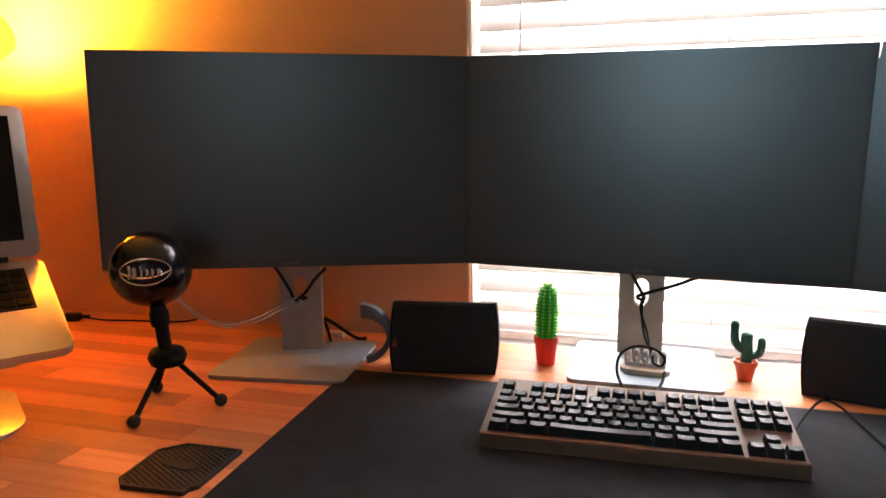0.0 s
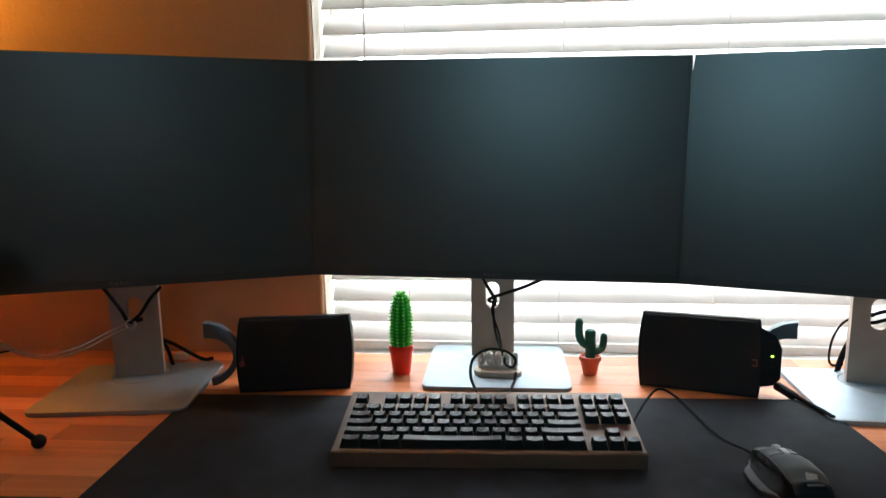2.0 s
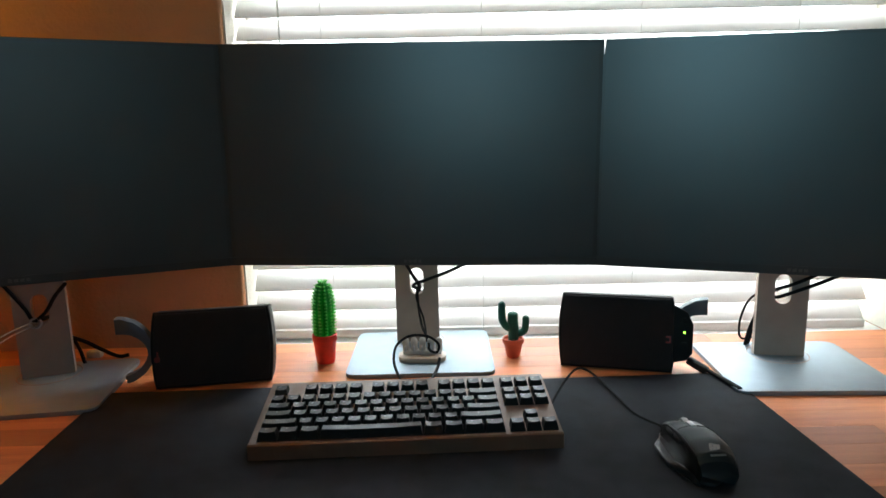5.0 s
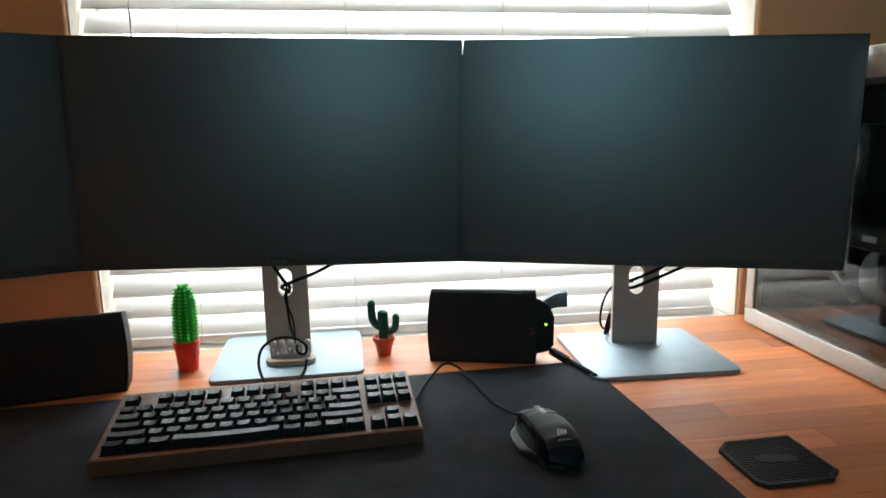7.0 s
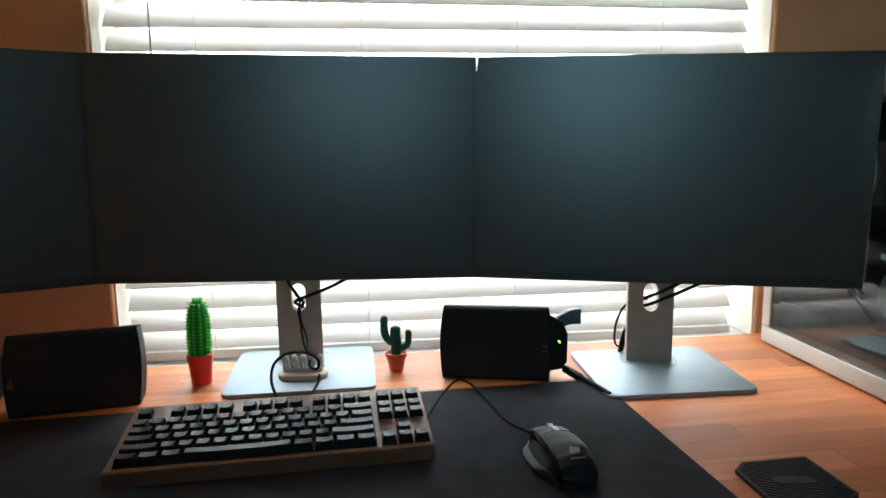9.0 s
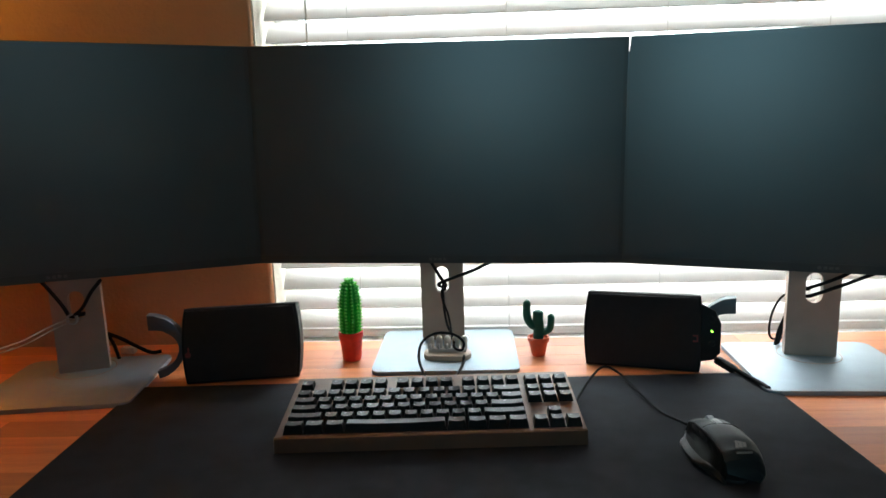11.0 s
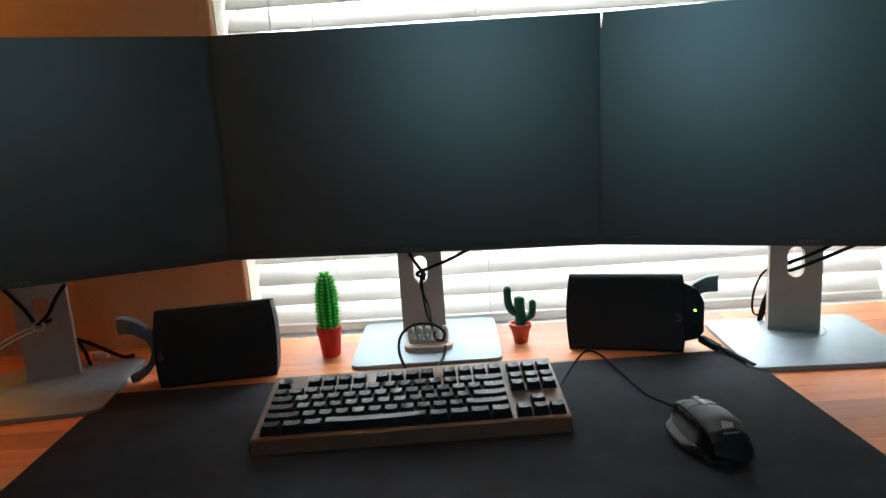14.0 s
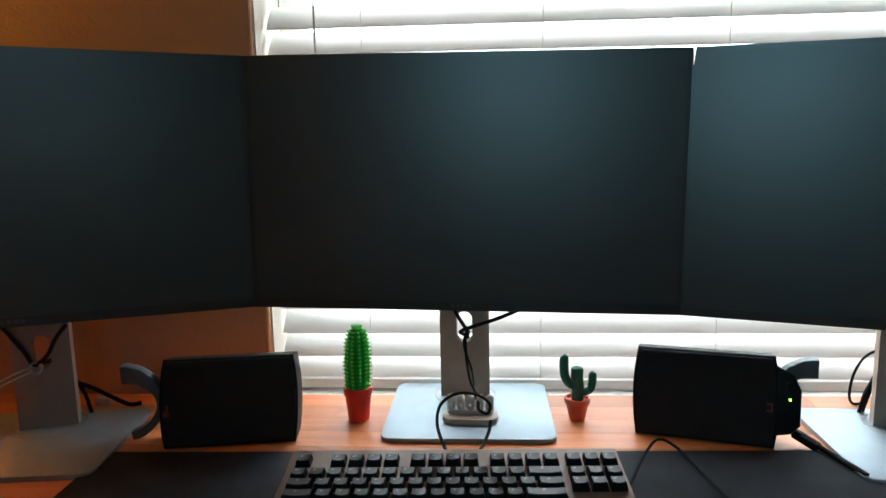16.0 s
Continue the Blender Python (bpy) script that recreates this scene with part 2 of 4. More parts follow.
def solo(name, bm, material, label, category, m=None, group="", kind="", smooth=True):
    ob = new(name, finish(bm, material, name, smooth))
    if m is not None:
        ob.matrix_basis = m
    return tagged(ob, label, category, group, kind)


def box(sx, sy, sz, x=0.0, y=0.0, z=0.0, bev=0.0, seg=2):
    bm = bmesh.new()
    bmesh.ops.create_cube(bm, size=1.0, matrix=Matrix.Translation((x, y, z)) @ Matrix.Diagonal((sx, sy, sz, 1)))
    if bev:
        bmesh.ops.bevel(bm, geom=bm.edges[:], offset=bev, segments=seg, profile=0.5, affect="EDGES")
    return bm


def join(*bms):
    out = bmesh.new()
    for b in bms:
        me = bpy.data.meshes.new("join")
        b.to_mesh(me)
        b.free()
        out.from_mesh(me)
        bpy.data.meshes.remove(me)
    return out


def turned(bm, m):
    bmesh.ops.transform(bm, matrix=m, verts=bm.verts[:])
    return bm


def prism(poly, z0, z1, bev=0.0, seg=2):
    """A polygon of (x, y) drawn up from z0 to z1, its rims rounded."""
    bm = bmesh.new()
    lo = [bm.verts.new((x, y, z0)) for x, y in poly]
    hi = [bm.verts.new((x, y, z1)) for x, y in poly]
    bm.faces.new(lo[::-1])
    bm.faces.new(hi)
    for i in range(len(poly)):
        j = (i + 1) % len(poly)
        bm.faces.new((lo[i], lo[j], hi[j], hi[i]))
    if bev:
        rims = [e for e in bm.edges if abs(e.verts[0].co.z - e.verts[1].co.z) < 1e-9]
        bmesh.ops.bevel(bm, geom=rims, offset=bev, segments=seg, profile=0.5, affect="EDGES")
    return bm


def round_rect(w, d, r, n=6, cx=0.0, cy=0.0):
    out = []
    for k, (sx, sy) in enumerate(((1, 1), (-1, 1), (-1, -1), (1, -1))):
        for i in range(n + 1):
            a = radians(90 * k + 90 * i / n)
            out.append((cx + sx * (w / 2 - r) + r * math.cos(a), cy + sy * (d / 2 - r) + r * math.sin(a)))
    return out


def lathe(profile, n=32):
    """Turns (radius, z) pairs about z."""
    bm = bmesh.new()
    rings = []
    for r, z in profile:
        if r < 1e-6:
            rings.append([bm.verts.new((0, 0, z))])
        else:
            rings.append([bm.verts.new((r * math.cos(2 * math.pi * i / n), r * math.sin(2 * math.pi * i / n), z)) for i in range(n)])
    for a, b in zip(rings, rings[1:]):
        for i in range(n):
            j = (i + 1) % n
            q = [a[i % len(a)], a[j % len(a)], b[j % len(b)], b[i % len(b)]]
            q = list(dict.fromkeys(q))
            if len(q) > 2:
                bm.faces.new(q)
    return bm


def spline(points, steps=8):
    p = [Vector(q) for q in points]
    p = [2 * p[0] - p[1]] + p + [2 * p[-1] - p[-2]]
    out = []
    for i in range(1, len(p) - 2):
        for s in range(steps):
            t = s / steps
            out.append(0.5 * (2 * p[i] + (p[i + 1] - p[i - 1]) * t + (2 * p[i - 1] - 5 * p[i] + 4 * p[i + 1] - p[i + 2]) * t * t
                              + (3 * p[i] - p[i - 1] - 3 * p[i + 1] + p[i + 2]) * t ** 3))
    return out + [p[-2]]


def tube(points, r, n=8, steps=8, taper=None, cap=True):
    path = spline(points, steps) if steps > 1 else [Vector(q) for q in points]
    bm = bmesh.new()
    rings, up = [], None
    for i, c in enumerate(path):
        d = (path[min(i + 1, len(path) - 1)] - path[max(i - 1, 0)]).normalized()
        if up is None:
            up = d.orthogonal().normalized()
        up = (up - d * up.dot(d)).normalized()
        side = d.cross(up)
        rad = r if taper is None else taper(i / (len(path) - 1)) * r
        rings.append([bm.verts.new(c + rad * (math.cos(2 * math.pi * k / n) * up + math.sin(2 * math.pi * k / n) * side)) for k in range(n)])
    for a, b in zip(rings, rings[1:]):
        for k in range(n):
            bm.faces.new((a[k], a[(k + 1) % n], b[(k + 1) % n], b[k]))
    if cap:
        bm.faces.new(rings[0][::-1])
        bm.faces.new(rings[-1])
    return bm


def ball(r, x=0.0, y=0.0, z=0.0, u=24, v=14, squash=(1, 1, 1)):
    bm = bmesh.new()
    bmesh.ops.create_uvsphere(bm, u_segments=u, v_segments=v, radius=r, matrix=Matrix.Translation((x, y, z)) @ Matrix.Diagonal((*squash, 1)))
    return bm


def rod(r, h, x=0.0, y=0.0, z=0.0, n=24, bev=0.0):
    return turned(prism([(r * math.cos(2 * math.pi * i / n), r * math.sin(2 * math.pi * i / n)) for i in range(n)], 0, h, bev), Matrix.Translation((x, y, z)))


UPRIGHT = pose(0, 0, 0, 90, 0, 0)  # takes a drawing in x, y to x, z
DESK = 0.75

# ---- the room ----
WALL_Y, WIN_L, WIN_R, WIN_B, WIN_T = 0.150, -0.294, 0.822, 0.742, 2.05
LEFT, RIGHT, BACK, CEIL, DEEP = -2.1, 2.3, -2.1, 2.45, 0.16


def structure(name, bm, material, label, category, smooth=False):
    return solo(name, bm, material, label, category, kind="structure", smooth=smooth)


structure("floor", box(RIGHT - LEFT + 0.24, WALL_Y - BACK + 0.4, 0.1, (LEFT + RIGHT) / 2, (WALL_Y + BACK) / 2, -0.05), M_CARPET, "short-pile beige carpet over the whole room", "floor")
structure("ceiling", box(RIGHT - LEFT + 0.24, WALL_Y - BACK + 0.4, 0.1, (LEFT + RIGHT) / 2, (WALL_Y + BACK) / 2, CEIL + 0.05), M_CEIL, "plain white painted ceiling", "ceiling")
structure("wall_left", box(0.12, WALL_Y - BACK, CEIL, LEFT - 0.06, (WALL_Y + BACK) / 2, CEIL / 2), M_FARWALL, "plain side wall out of view, grey-green for the screens to mirror", "wall")
structure("wall_right", box(0.12, WALL_Y - BACK, CEIL, RIGHT + 0.06, (WALL_Y + BACK) / 2, CEIL / 2), M_FARWALL, "plain side wall out of view, grey-green for the screens to mirror", "wall")
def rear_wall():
    """The unseen wall behind, with an opening for the assumed light that the screens mirror."""
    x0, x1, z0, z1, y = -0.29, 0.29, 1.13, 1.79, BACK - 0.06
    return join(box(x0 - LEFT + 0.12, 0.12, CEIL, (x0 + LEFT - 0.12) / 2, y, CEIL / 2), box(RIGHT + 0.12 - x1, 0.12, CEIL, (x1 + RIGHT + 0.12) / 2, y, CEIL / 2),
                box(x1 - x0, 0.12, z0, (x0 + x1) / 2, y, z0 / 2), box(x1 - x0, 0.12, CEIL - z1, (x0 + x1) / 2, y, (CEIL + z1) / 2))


structure("wall_back", rear_wall(), M_FARWALL, "plain grey-green unseen wall with an opening for the assumed light", "wall")


def window_wall():
    """One wall with a through opening whose upright corners are rounded."""
    r, t = 0.007, DEEP
    y0, y1 = WALL_Y, WALL_Y + t

    def pier(x_far, x_edge, sign):
        poly = [(x_far, y1), (x_far, y0)]
        for i in range(7):
            a = radians(90 * i / 6)
            poly.append((x_edge - sign * r + sign * r * math.sin(a), y0 + r - r * math.cos(a)))
        return prism(poly + [(x_edge, y1)], 0, CEIL)

    mid, w = (WIN_L + WIN_R) / 2, WIN_R - WIN_L
    return join(pier(LEFT - 0.12, WIN_L, 1), pier(RIGHT + 0.12, WIN_R, -1),
                box(w, t, WIN_B - 0.012, mid, y0 + t / 2, (WIN_B - 0.012) / 2), box(w, t, CEIL - WIN_T, mid, y0 + t / 2, (CEIL + WIN_T) / 2))


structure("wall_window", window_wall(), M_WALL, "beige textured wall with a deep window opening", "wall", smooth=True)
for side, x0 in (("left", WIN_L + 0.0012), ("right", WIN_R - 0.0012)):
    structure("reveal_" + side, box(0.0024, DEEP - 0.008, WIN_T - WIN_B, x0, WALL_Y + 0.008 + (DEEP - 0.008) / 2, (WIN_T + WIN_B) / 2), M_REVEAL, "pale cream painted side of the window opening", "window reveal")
structure("window_sill", box(WIN_R - WIN_L - 0.006, DEEP + 0.0, 0.012, (WIN_L + WIN_R) / 2, WALL_Y + DEEP / 2, WIN_B - 0.006, 0.002), M_TRIM, "white window sill level with the desk", "window sill")

window = thing("window_1", pose((WIN_L + WIN_R) / 2, WALL_Y + DEEP - 0.02, WIN_B), "white-framed window behind closed slatted blinds", "window", kind="structure")
ww, wh = WIN_R - WIN_L - 0.006, WIN_T - WIN_B
for sx in (-1, 1):
    part("frame_stile", box(0.045, 0.03, wh, sx * (ww / 2 - 0.0225), 0, wh / 2, 0.003), M_TRIM, window)
for z in (0.0225, wh / 2, wh - 0.0225):
    part("frame_rail", box(ww - 0.092, 0.028, 0.045, 0, 0, z, 0.003), M_TRIM, window)
for z in (wh * 0.26, wh * 0.74):
    pane = part("pane", box(ww - 0.09, 0.004, wh / 2 - 0.06, 0, 0, z), M_PANE, window, "clear glass pane")
    pane.visible_shadow = False

# ---- blinds ----
BLIND_Y, PITCH, SLAT_W, SLAT_TILT = 0.212, 0.0386, 0.049, 47.0
BL, BR = WIN_L + 0.004, WIN_R - 0.026
blind = thing("window_blind", pose((BL + BR) / 2, BLIND_Y, WIN_B, 0, 0.3, 0), "cream faux-wood venetian blind, slats tilted nearly shut", "blind")


def slat_mesh():
    w, n, th, length = SLAT_W, 6, 0.0026, BR - BL
    poly = []
    for i in range(n + 1):
        u = -0.5 + i / n
        poly.append((u * w, 0.0032 * (1 - 4 * u * u) + th / 2))
    for i in range(n, -1, -1):
        u = -0.5 + i / n
        poly.append((u * w, 0.0032 * (1 - 4 * u * u) - th / 2))
    bm = prism(poly, -length / 2, length / 2)
    return finish(turned(bm, pose(0, 0, 0, 90, 0, 90)), M_SLAT, "slat")


SLAT_MESH = slat_mesh()
first = 0.754 - WIN_B + SLAT_W / 2 * math.sin(radians(SLAT_TILT))
rng = random.Random(5)
n_slats = int((WIN_T - WIN_B - 0.08 - first) / PITCH)
for i in range(n_slats):
    part("slat", SLAT_MESH, None, blind, at=pose(rng.uniform(-0.0015, 0.0015), 0, first + i * PITCH + rng.uniform(-0.0006, 0.0006), SLAT_TILT + rng.uniform(-1.5, 1.5), rng.uniform(-0.12, 0.12), 0))
part("bottom_rail", box(BR - BL, 0.048, 0.016, 0, 0, 0.0085, 0.003), M_SLAT, blind)
part("head_rail", box(BR - BL, 0.055, 0.06, 0, 0, WIN_T - WIN_B - 0.032, 0.003), M_TRIM, blind)
for x in (-0.147, 0.115, 0.376, 0.634):
    for dy in (-0.0275, 0.0275):
        part("ladder_cord", tube([(x - (BL + BR) / 2, dy, 0.012), (x - (BL + BR) / 2, dy, WIN_T - WIN_B - 0.06)], 0.0007, 6, 1), M_SLAT, blind)
part("tilt_wand", tube([(-0.214 - (BL + BR) / 2, -0.034, 0.42), (-0.215 - (BL + BR) / 2, -0.031, WIN_T - WIN_B - 0.06)], 0.0016, 8, 1), M_CORD, blind)

# ---- desk ----
DX0, DX1, DY0, DY1 = -1.55, 1.35, -0.56, 0.147
desk = thing("desk", pose(0, 0, 0), "oiled beech butcher-block desk of glued staves on steel legs", "desk")
for x in (DX0 + 0.12, DX1 - 0.12):
    for y in (DY0 + 0.08, DY1 - 0.08):
        part("leg", box(0.05, 0.05, DESK - 0.031, x, y, (DESK - 0.031) / 2, 0.004), M_LEG, desk, "dark steel leg")


# ---- desk mat ----
def desk_mat():
    poly = [(-0.440, -0.062), (-0.432, -0.056), (0.430, -0.036), (0.442, -0.045), (0.455, -0.10), (0.478, -0.50), (0.465, -0.515), (-0.41, -0.52), (-0.425, -0.51)]
    bm = prism(poly, DESK, DESK + 0.003, 0.001)
    return bm


solo("desk_mat", desk_mat(), M_MAT, "large dark navy-black cloth desk mat lying on the desk", "desk mat")


# ---- monitors ----
MZ, LEAN_ALL = 0.9135, 0.9  # the panels' lower edge, and the slight lean that all three share


def monitor(label, base, base_yaw, neck, neck_yaw, mid, yaw, roll=0.0, notch=0.0, W=0.538):
    """base, neck, mid: plan places of the base's middle, the neck and the panel's lower middle."""
    root = thing("monitor", pose(base[0], base[1], DESK, 0, 0, base_yaw), label, "monitor", "monitors side by side")
    inv = root.matrix_basis.inverted()
    P = inv @ pose(0, 0, MZ, 0, LEAN_ALL, 0) @ pose(mid[0], mid[1], mid[2] - MZ, 0, roll, yaw)
    N = inv @ pose(neck[0], neck[1], DESK, 0, 0, neck_yaw)
    H = 0.317
    plate = part("base_plate", prism(round_rect(0.223, 0.200, 0.014), 0.0, 0.0065, 0.0012), M_SILVER, root, "brushed silver base plate")
    part("swivel_ring", lathe([(0.043, 0.0066), (0.0435, 0.0071), (0.0445, 0.0071), (0.045, 0.0066)], 48), M_NECK, plate, at=inv @ pose(neck[0], neck[1], DESK, 0, 0, neck_yaw))
    # the neck: a flat column with a long cable slot through it
    w, t, h, s0, s1, sr = 0.071, 0.016, 0.225, 0.088, 0.134, 0.0115
    outer = [(-w / 2, 0.0065), (w / 2, 0.0065), (w / 2, h), (-w / 2, h)]
    bm = bmesh.new()
    slot = []
    for k in range(9):
        a = math.pi * k / 8
        slot.append((sr * math.cos(a), s1 - sr + sr * math.sin(a)))
    for k in range(9):
        a = math.pi + math.pi * k / 8
        slot.append((sr * math.cos(a), s0 + sr + sr * math.sin(a)))
    edges = []
    for loop in (outer, slot):
        vs = [bm.verts.new((x, -t / 2, z)) for x, z in loop]
        edges += [bm.edges.new((vs[i], vs[(i + 1) % len(vs)])) for i in range(len(vs))]
    bmesh.ops.triangle_fill(bm, edges=edges, use_beauty=True)
    for f in [f for f in bm.faces if abs(f.calc_center_median().x) < sr * 0.9 and s0 + 0.002 < f.calc_center_median().z < s1 - 0.002 and all(abs(v.co.x) <= sr + 1e-5 and s0 - 1e-5 <= v.co.z <= s1 + 1e-5 for v in f.verts)]:
        bm.faces.remove(f)
    ext = bmesh.ops.extrude_face_region(bm, geom=bm.faces[:])
    bmesh.ops.translate(bm, verts=[v for v in ext["geom"] if isinstance(v, bmesh.types.BMVert)], vec=(0, t, 0))
    part("neck", bm, M_NECK, root, "silver neck with a cable slot", at=N)
    # the head that joins neck and panel
    joint = Vector((mid[0], mid[1], mid[2] + 0.12))
    top = Vector((neck[0], neck[1], DESK + 0.215))
    a = inv @ top
    b = inv @ (joint + Vector((-math.sin(radians(yaw)), math.cos(radians(yaw)), 0)) * 0.03)
    part("tilt_head", tube([a + Vector((0, 0, -0.03)), a + Vector((0, 0, 0.03)), b], 0.03, 16, 6), M_BLACK, root)
    part("back_cover", box(W, 0.020, H - 0.030, 0, 0.0225, (H - 0.030) / 2 + 0.003, 0.002), M_BEZEL, root, at=P)
    part("back_bulge", box(0.30, 0.03, 0.2, 0, 0.044, H / 2, 0.012), M_BEZEL, root, at=P)
    rim = [(W / 2, 0), (W / 2, H), (-W / 2, H), (-W / 2, 0)]
    if notch:  # upper corner cut away for the daylit gap at the seam between panels
        rim = [(W / 2, 0), (W / 2, H), (-W / 2 + notch + 0.001, H), (-W / 2 + notch, H - 0.020), (-W / 2, H - 0.021), (-W / 2, 0)]
    part("bezel", turned(prism(rim, -0.013, -0.0015, 0.0006, 1), UPRIGHT), M_BEZEL, root, "thin black bezel", at=P)
    part("screen", box(W - 0.0125, 0.0022, H - 0.018, 0, 0.0021, H / 2 + 0.0045), M_SCREEN, root, "dark matte screen, switched off", at=P)
    strip = part("lower_strip", box(W - 0.002, 0.003, 0.0115, 0, 0.0024, 0.0066), M_BEZEL, root, at=P)
    for k in range(4):
        part("maker_mark", box(0.0044, 0.0006, 0.0040, -0.0105 + 0.007 * k, 0.0007, 0.0064), M_LOGO, strip)
    return root


def seam_yaw(a, b):
    return math.degrees(math.atan2(b[1] - a[1], b[0] - a[0]))


def mid_of(a, b, z):
    return ((a[0] + b[0]) / 2, (a[1] + b[1]) / 2, z)


CL, CR = (-0.2675, 0.019), (0.2695, -0.002)
LL, LR = (-0.7665, -0.2040), (-0.2645, 0.0200)
RL, RR = (0.2670, -0.0015), (0.782, -0.149)
monitor("black thin-bezel monitor with a silver stand, middle of three", (0.008, 0.080), 0, (0.001, 0.133), -1.5, mid_of(CL, CR, MZ), seam_yaw(CL, CR))
monitor("black thin-bezel monitor with a silver stand, turned beside the microphone", (-0.545, -0.034), 7.0, (-0.558, 0.014), 20, mid_of(LL, LR, MZ), seam_yaw(LL, LR), W=0.546)
monitor("black thin-bezel monitor with a silver stand, turned beside the computer case", (0.553, -0.018), -2.5, (0.558, 0.026), -13, mid_of(RL, RR, MZ), seam_yaw(RL, RR), notch=0.0050)


# ---- keyboard ----
KB0, KB1 = Vector((-0.1782, -0.2625)), Vector((0.1785, -0.2497))
kb_yaw = math.degrees(math.atan2(KB1.y - KB0.y, KB1.x - KB0.x))
keyboard = thing("keyboard", pose((KB0.x + KB1.x) / 2, (KB0.y + KB1.y) / 2, DESK + 0.003, 0, 0, kb_yaw), "compact mechanical keyboard, bronze case with black keycaps", "keyboard")
KW, KD, SLOPE = 0.358, 0.1505, 6.0
part("case", turned(prism([(0.0, 0.0), (0.0006, 0.0168), (0.0025, 0.0182), (0.0055, 0.0158), (0.010, 0.0150), (KD - 0.006, 0.032), (KD, 0.030), (KD, 0.010), (KD - 0.02, 0.004)], -KW / 2, KW / 2, 0.0012), pose(0, 0, 0, 90, 0, 90)), M_KBCASE, keyboard, "bronze metal case")
for sx in (-1, 1):
    part("flip_foot", box(0.03, 0.012, 0.012, sx * 0.14, KD - 0.02, 0.006, 0.002), M_BLACK, keyboard)
U = 0.01905
# dark sheets added over the bronze to darken the gaps between the keys
for x0, x1, y0, y1 in ((-0.1715, -0.1715 + 15 * U, 0.0130, 0.1060), (-0.1715 + 15.25 * U, -0.1715 + 18.25 * U, 0.0690, 0.1060)):
    sheet_bm = box(x1 - x0, y1 - y0, 0.0012, 0, 0, 0, 0.0004, 1)
    part("gap_sheet", sheet_bm, M_BLACK, keyboard, "dark sheet added under the keycaps to darken the gaps", at=pose((x0 + x1) / 2, (y0 + y1) / 2, 0.0140 + (y0 + y1) / 2 * math.tan(radians(SLOPE)) + 0.0006, SLOPE, 0, 0))
KEY_MESH = {}


def key_mesh(units):
    if units not in KEY_MESH:
        w, d, h = units * U - 0.0009, U - 0.0009, 0.0108
        bm = bmesh.new()
        tx, ty, n = w / 2 - 0.0023, d / 2 - 0.0026, 4
        rows = []
        lo = [bm.verts.new((x, y, 0)) for x, y in ((-w / 2, -d / 2), (w / 2, -d / 2), (w / 2, d / 2), (-w / 2, d / 2))]
        grid = []
        for j in range(n + 1):
            row = []
            for i in range(n + 1):
                u, v = -1 + 2 * i / n, -1 + 2 * j / n
                dish = -0.0011 * (1 - (u * u if units < 2 else u ** 8))
                row.append(bm.verts.new((tx * u, ty * v + 0.001, h + dish)))
            grid.append(row)
        for j in range(n):
            for i in range(n):
                bm.faces.new((grid[j][i], grid[j][i + 1], grid[j + 1][i + 1], grid[j + 1][i]))
        rims = [grid[0], [grid[j][n] for j in range(n + 1)], grid[n][::-1], [grid[j][0] for j in range(n, -1, -1)]]
        for k, rim in enumerate(rims):
            bm.faces.new([lo[k], lo[(k + 1) % 4]] + rim[::-1])
        rim_edges = [e for r in rims for e in {e for v in r for e in v.link_edges} if all(v in r for v in e.verts)]
        bmesh.ops.bevel(bm, geom=list(set(rim_edges)), offset=0.0007, segments=2, affect="EDGES")
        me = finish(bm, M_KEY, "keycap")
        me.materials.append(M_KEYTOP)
        # Upward faces get the top material with the window sheen in its colour.
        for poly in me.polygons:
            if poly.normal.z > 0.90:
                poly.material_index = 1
        KEY_MESH[units] = me
    return KEY_MESH[units]


ROWS_OF_KEYS = [
    [(1, "k")] * 13 + [(2, "k")],
    [(1.5, "k")] + [(1, "k")] * 12 + [(1.5, "k")],
    [(1.75, "k")] + [(1, "k")] * 11 + [(2.25, "k")],
    [(2.25, "k")] + [(1, "k")] * 10 + [(2.75, "k")],
    [(1.25, "k")] * 3 + [(6.25, "k")] + [(1.25, "k")] * 4,
]
LEG_MESH = finish(join(box(0.0028, 0.0007, 0.0002, 0, 0.0006, 0), box(0.0007, 0.0028, 0.0002, -0.001, 0, 0)), M_LEGEND, "legend", False)


def key(x_units, row, units):
    """row 0 is the lowest; each row sits a little higher on the sloped plate."""
    x = -0.1715 + (x_units + units / 2) * U
    y = 0.0225 + row * U * 0.972 + (0.003 if row > 4.5 else 0)
    z = 0.0127 + y * math.tan(radians(SLOPE))
    tilt = SLOPE - (8.0, 7.5, 7.0, 5.5, 4.0, 3.0, 3.0)[int(row)]
    k = part("keycap", key_mesh(units), None, keyboard, at=pose(x, y, z, tilt, 0, 0))
    if units < 3:
        part("legend", LEG_MESH, None, k, at=pose(-0.002, 0.003, 0.0102))


for r, cells in enumerate(ROWS_OF_KEYS):
    x = 0.0
    for units, _ in cells:
        key(x, 4 - r, units)
        x += units
x = 0.0
for gap, count in ((0, 1), (1, 4), (0.5, 4), (0.5, 4)):
    x += gap
    for _ in range(count):
        key(x, 5.2, 1)
        x += 1
for col in range(3):
    key(15.25 + col, 5.2, 1)
    key(15.25 + col, 4, 1)
    key(15.25 + col, 3, 1)
    key(15.25 + col, 0, 1)
key(16.25, 1, 1)


# ---- mouse ----
M_MOUSE = mat("mouse_shell", (0.008, 0.014, 0.016), 0.42, vary=0.2, scale=60, bump=0.00003, bscale=1500, rvary=0.04, spec=0.38)
M_SHELF = mat("mouse_grey", (0.040, 0.042, 0.042), 0.36, 0.4, vary=0.1, scale=60)


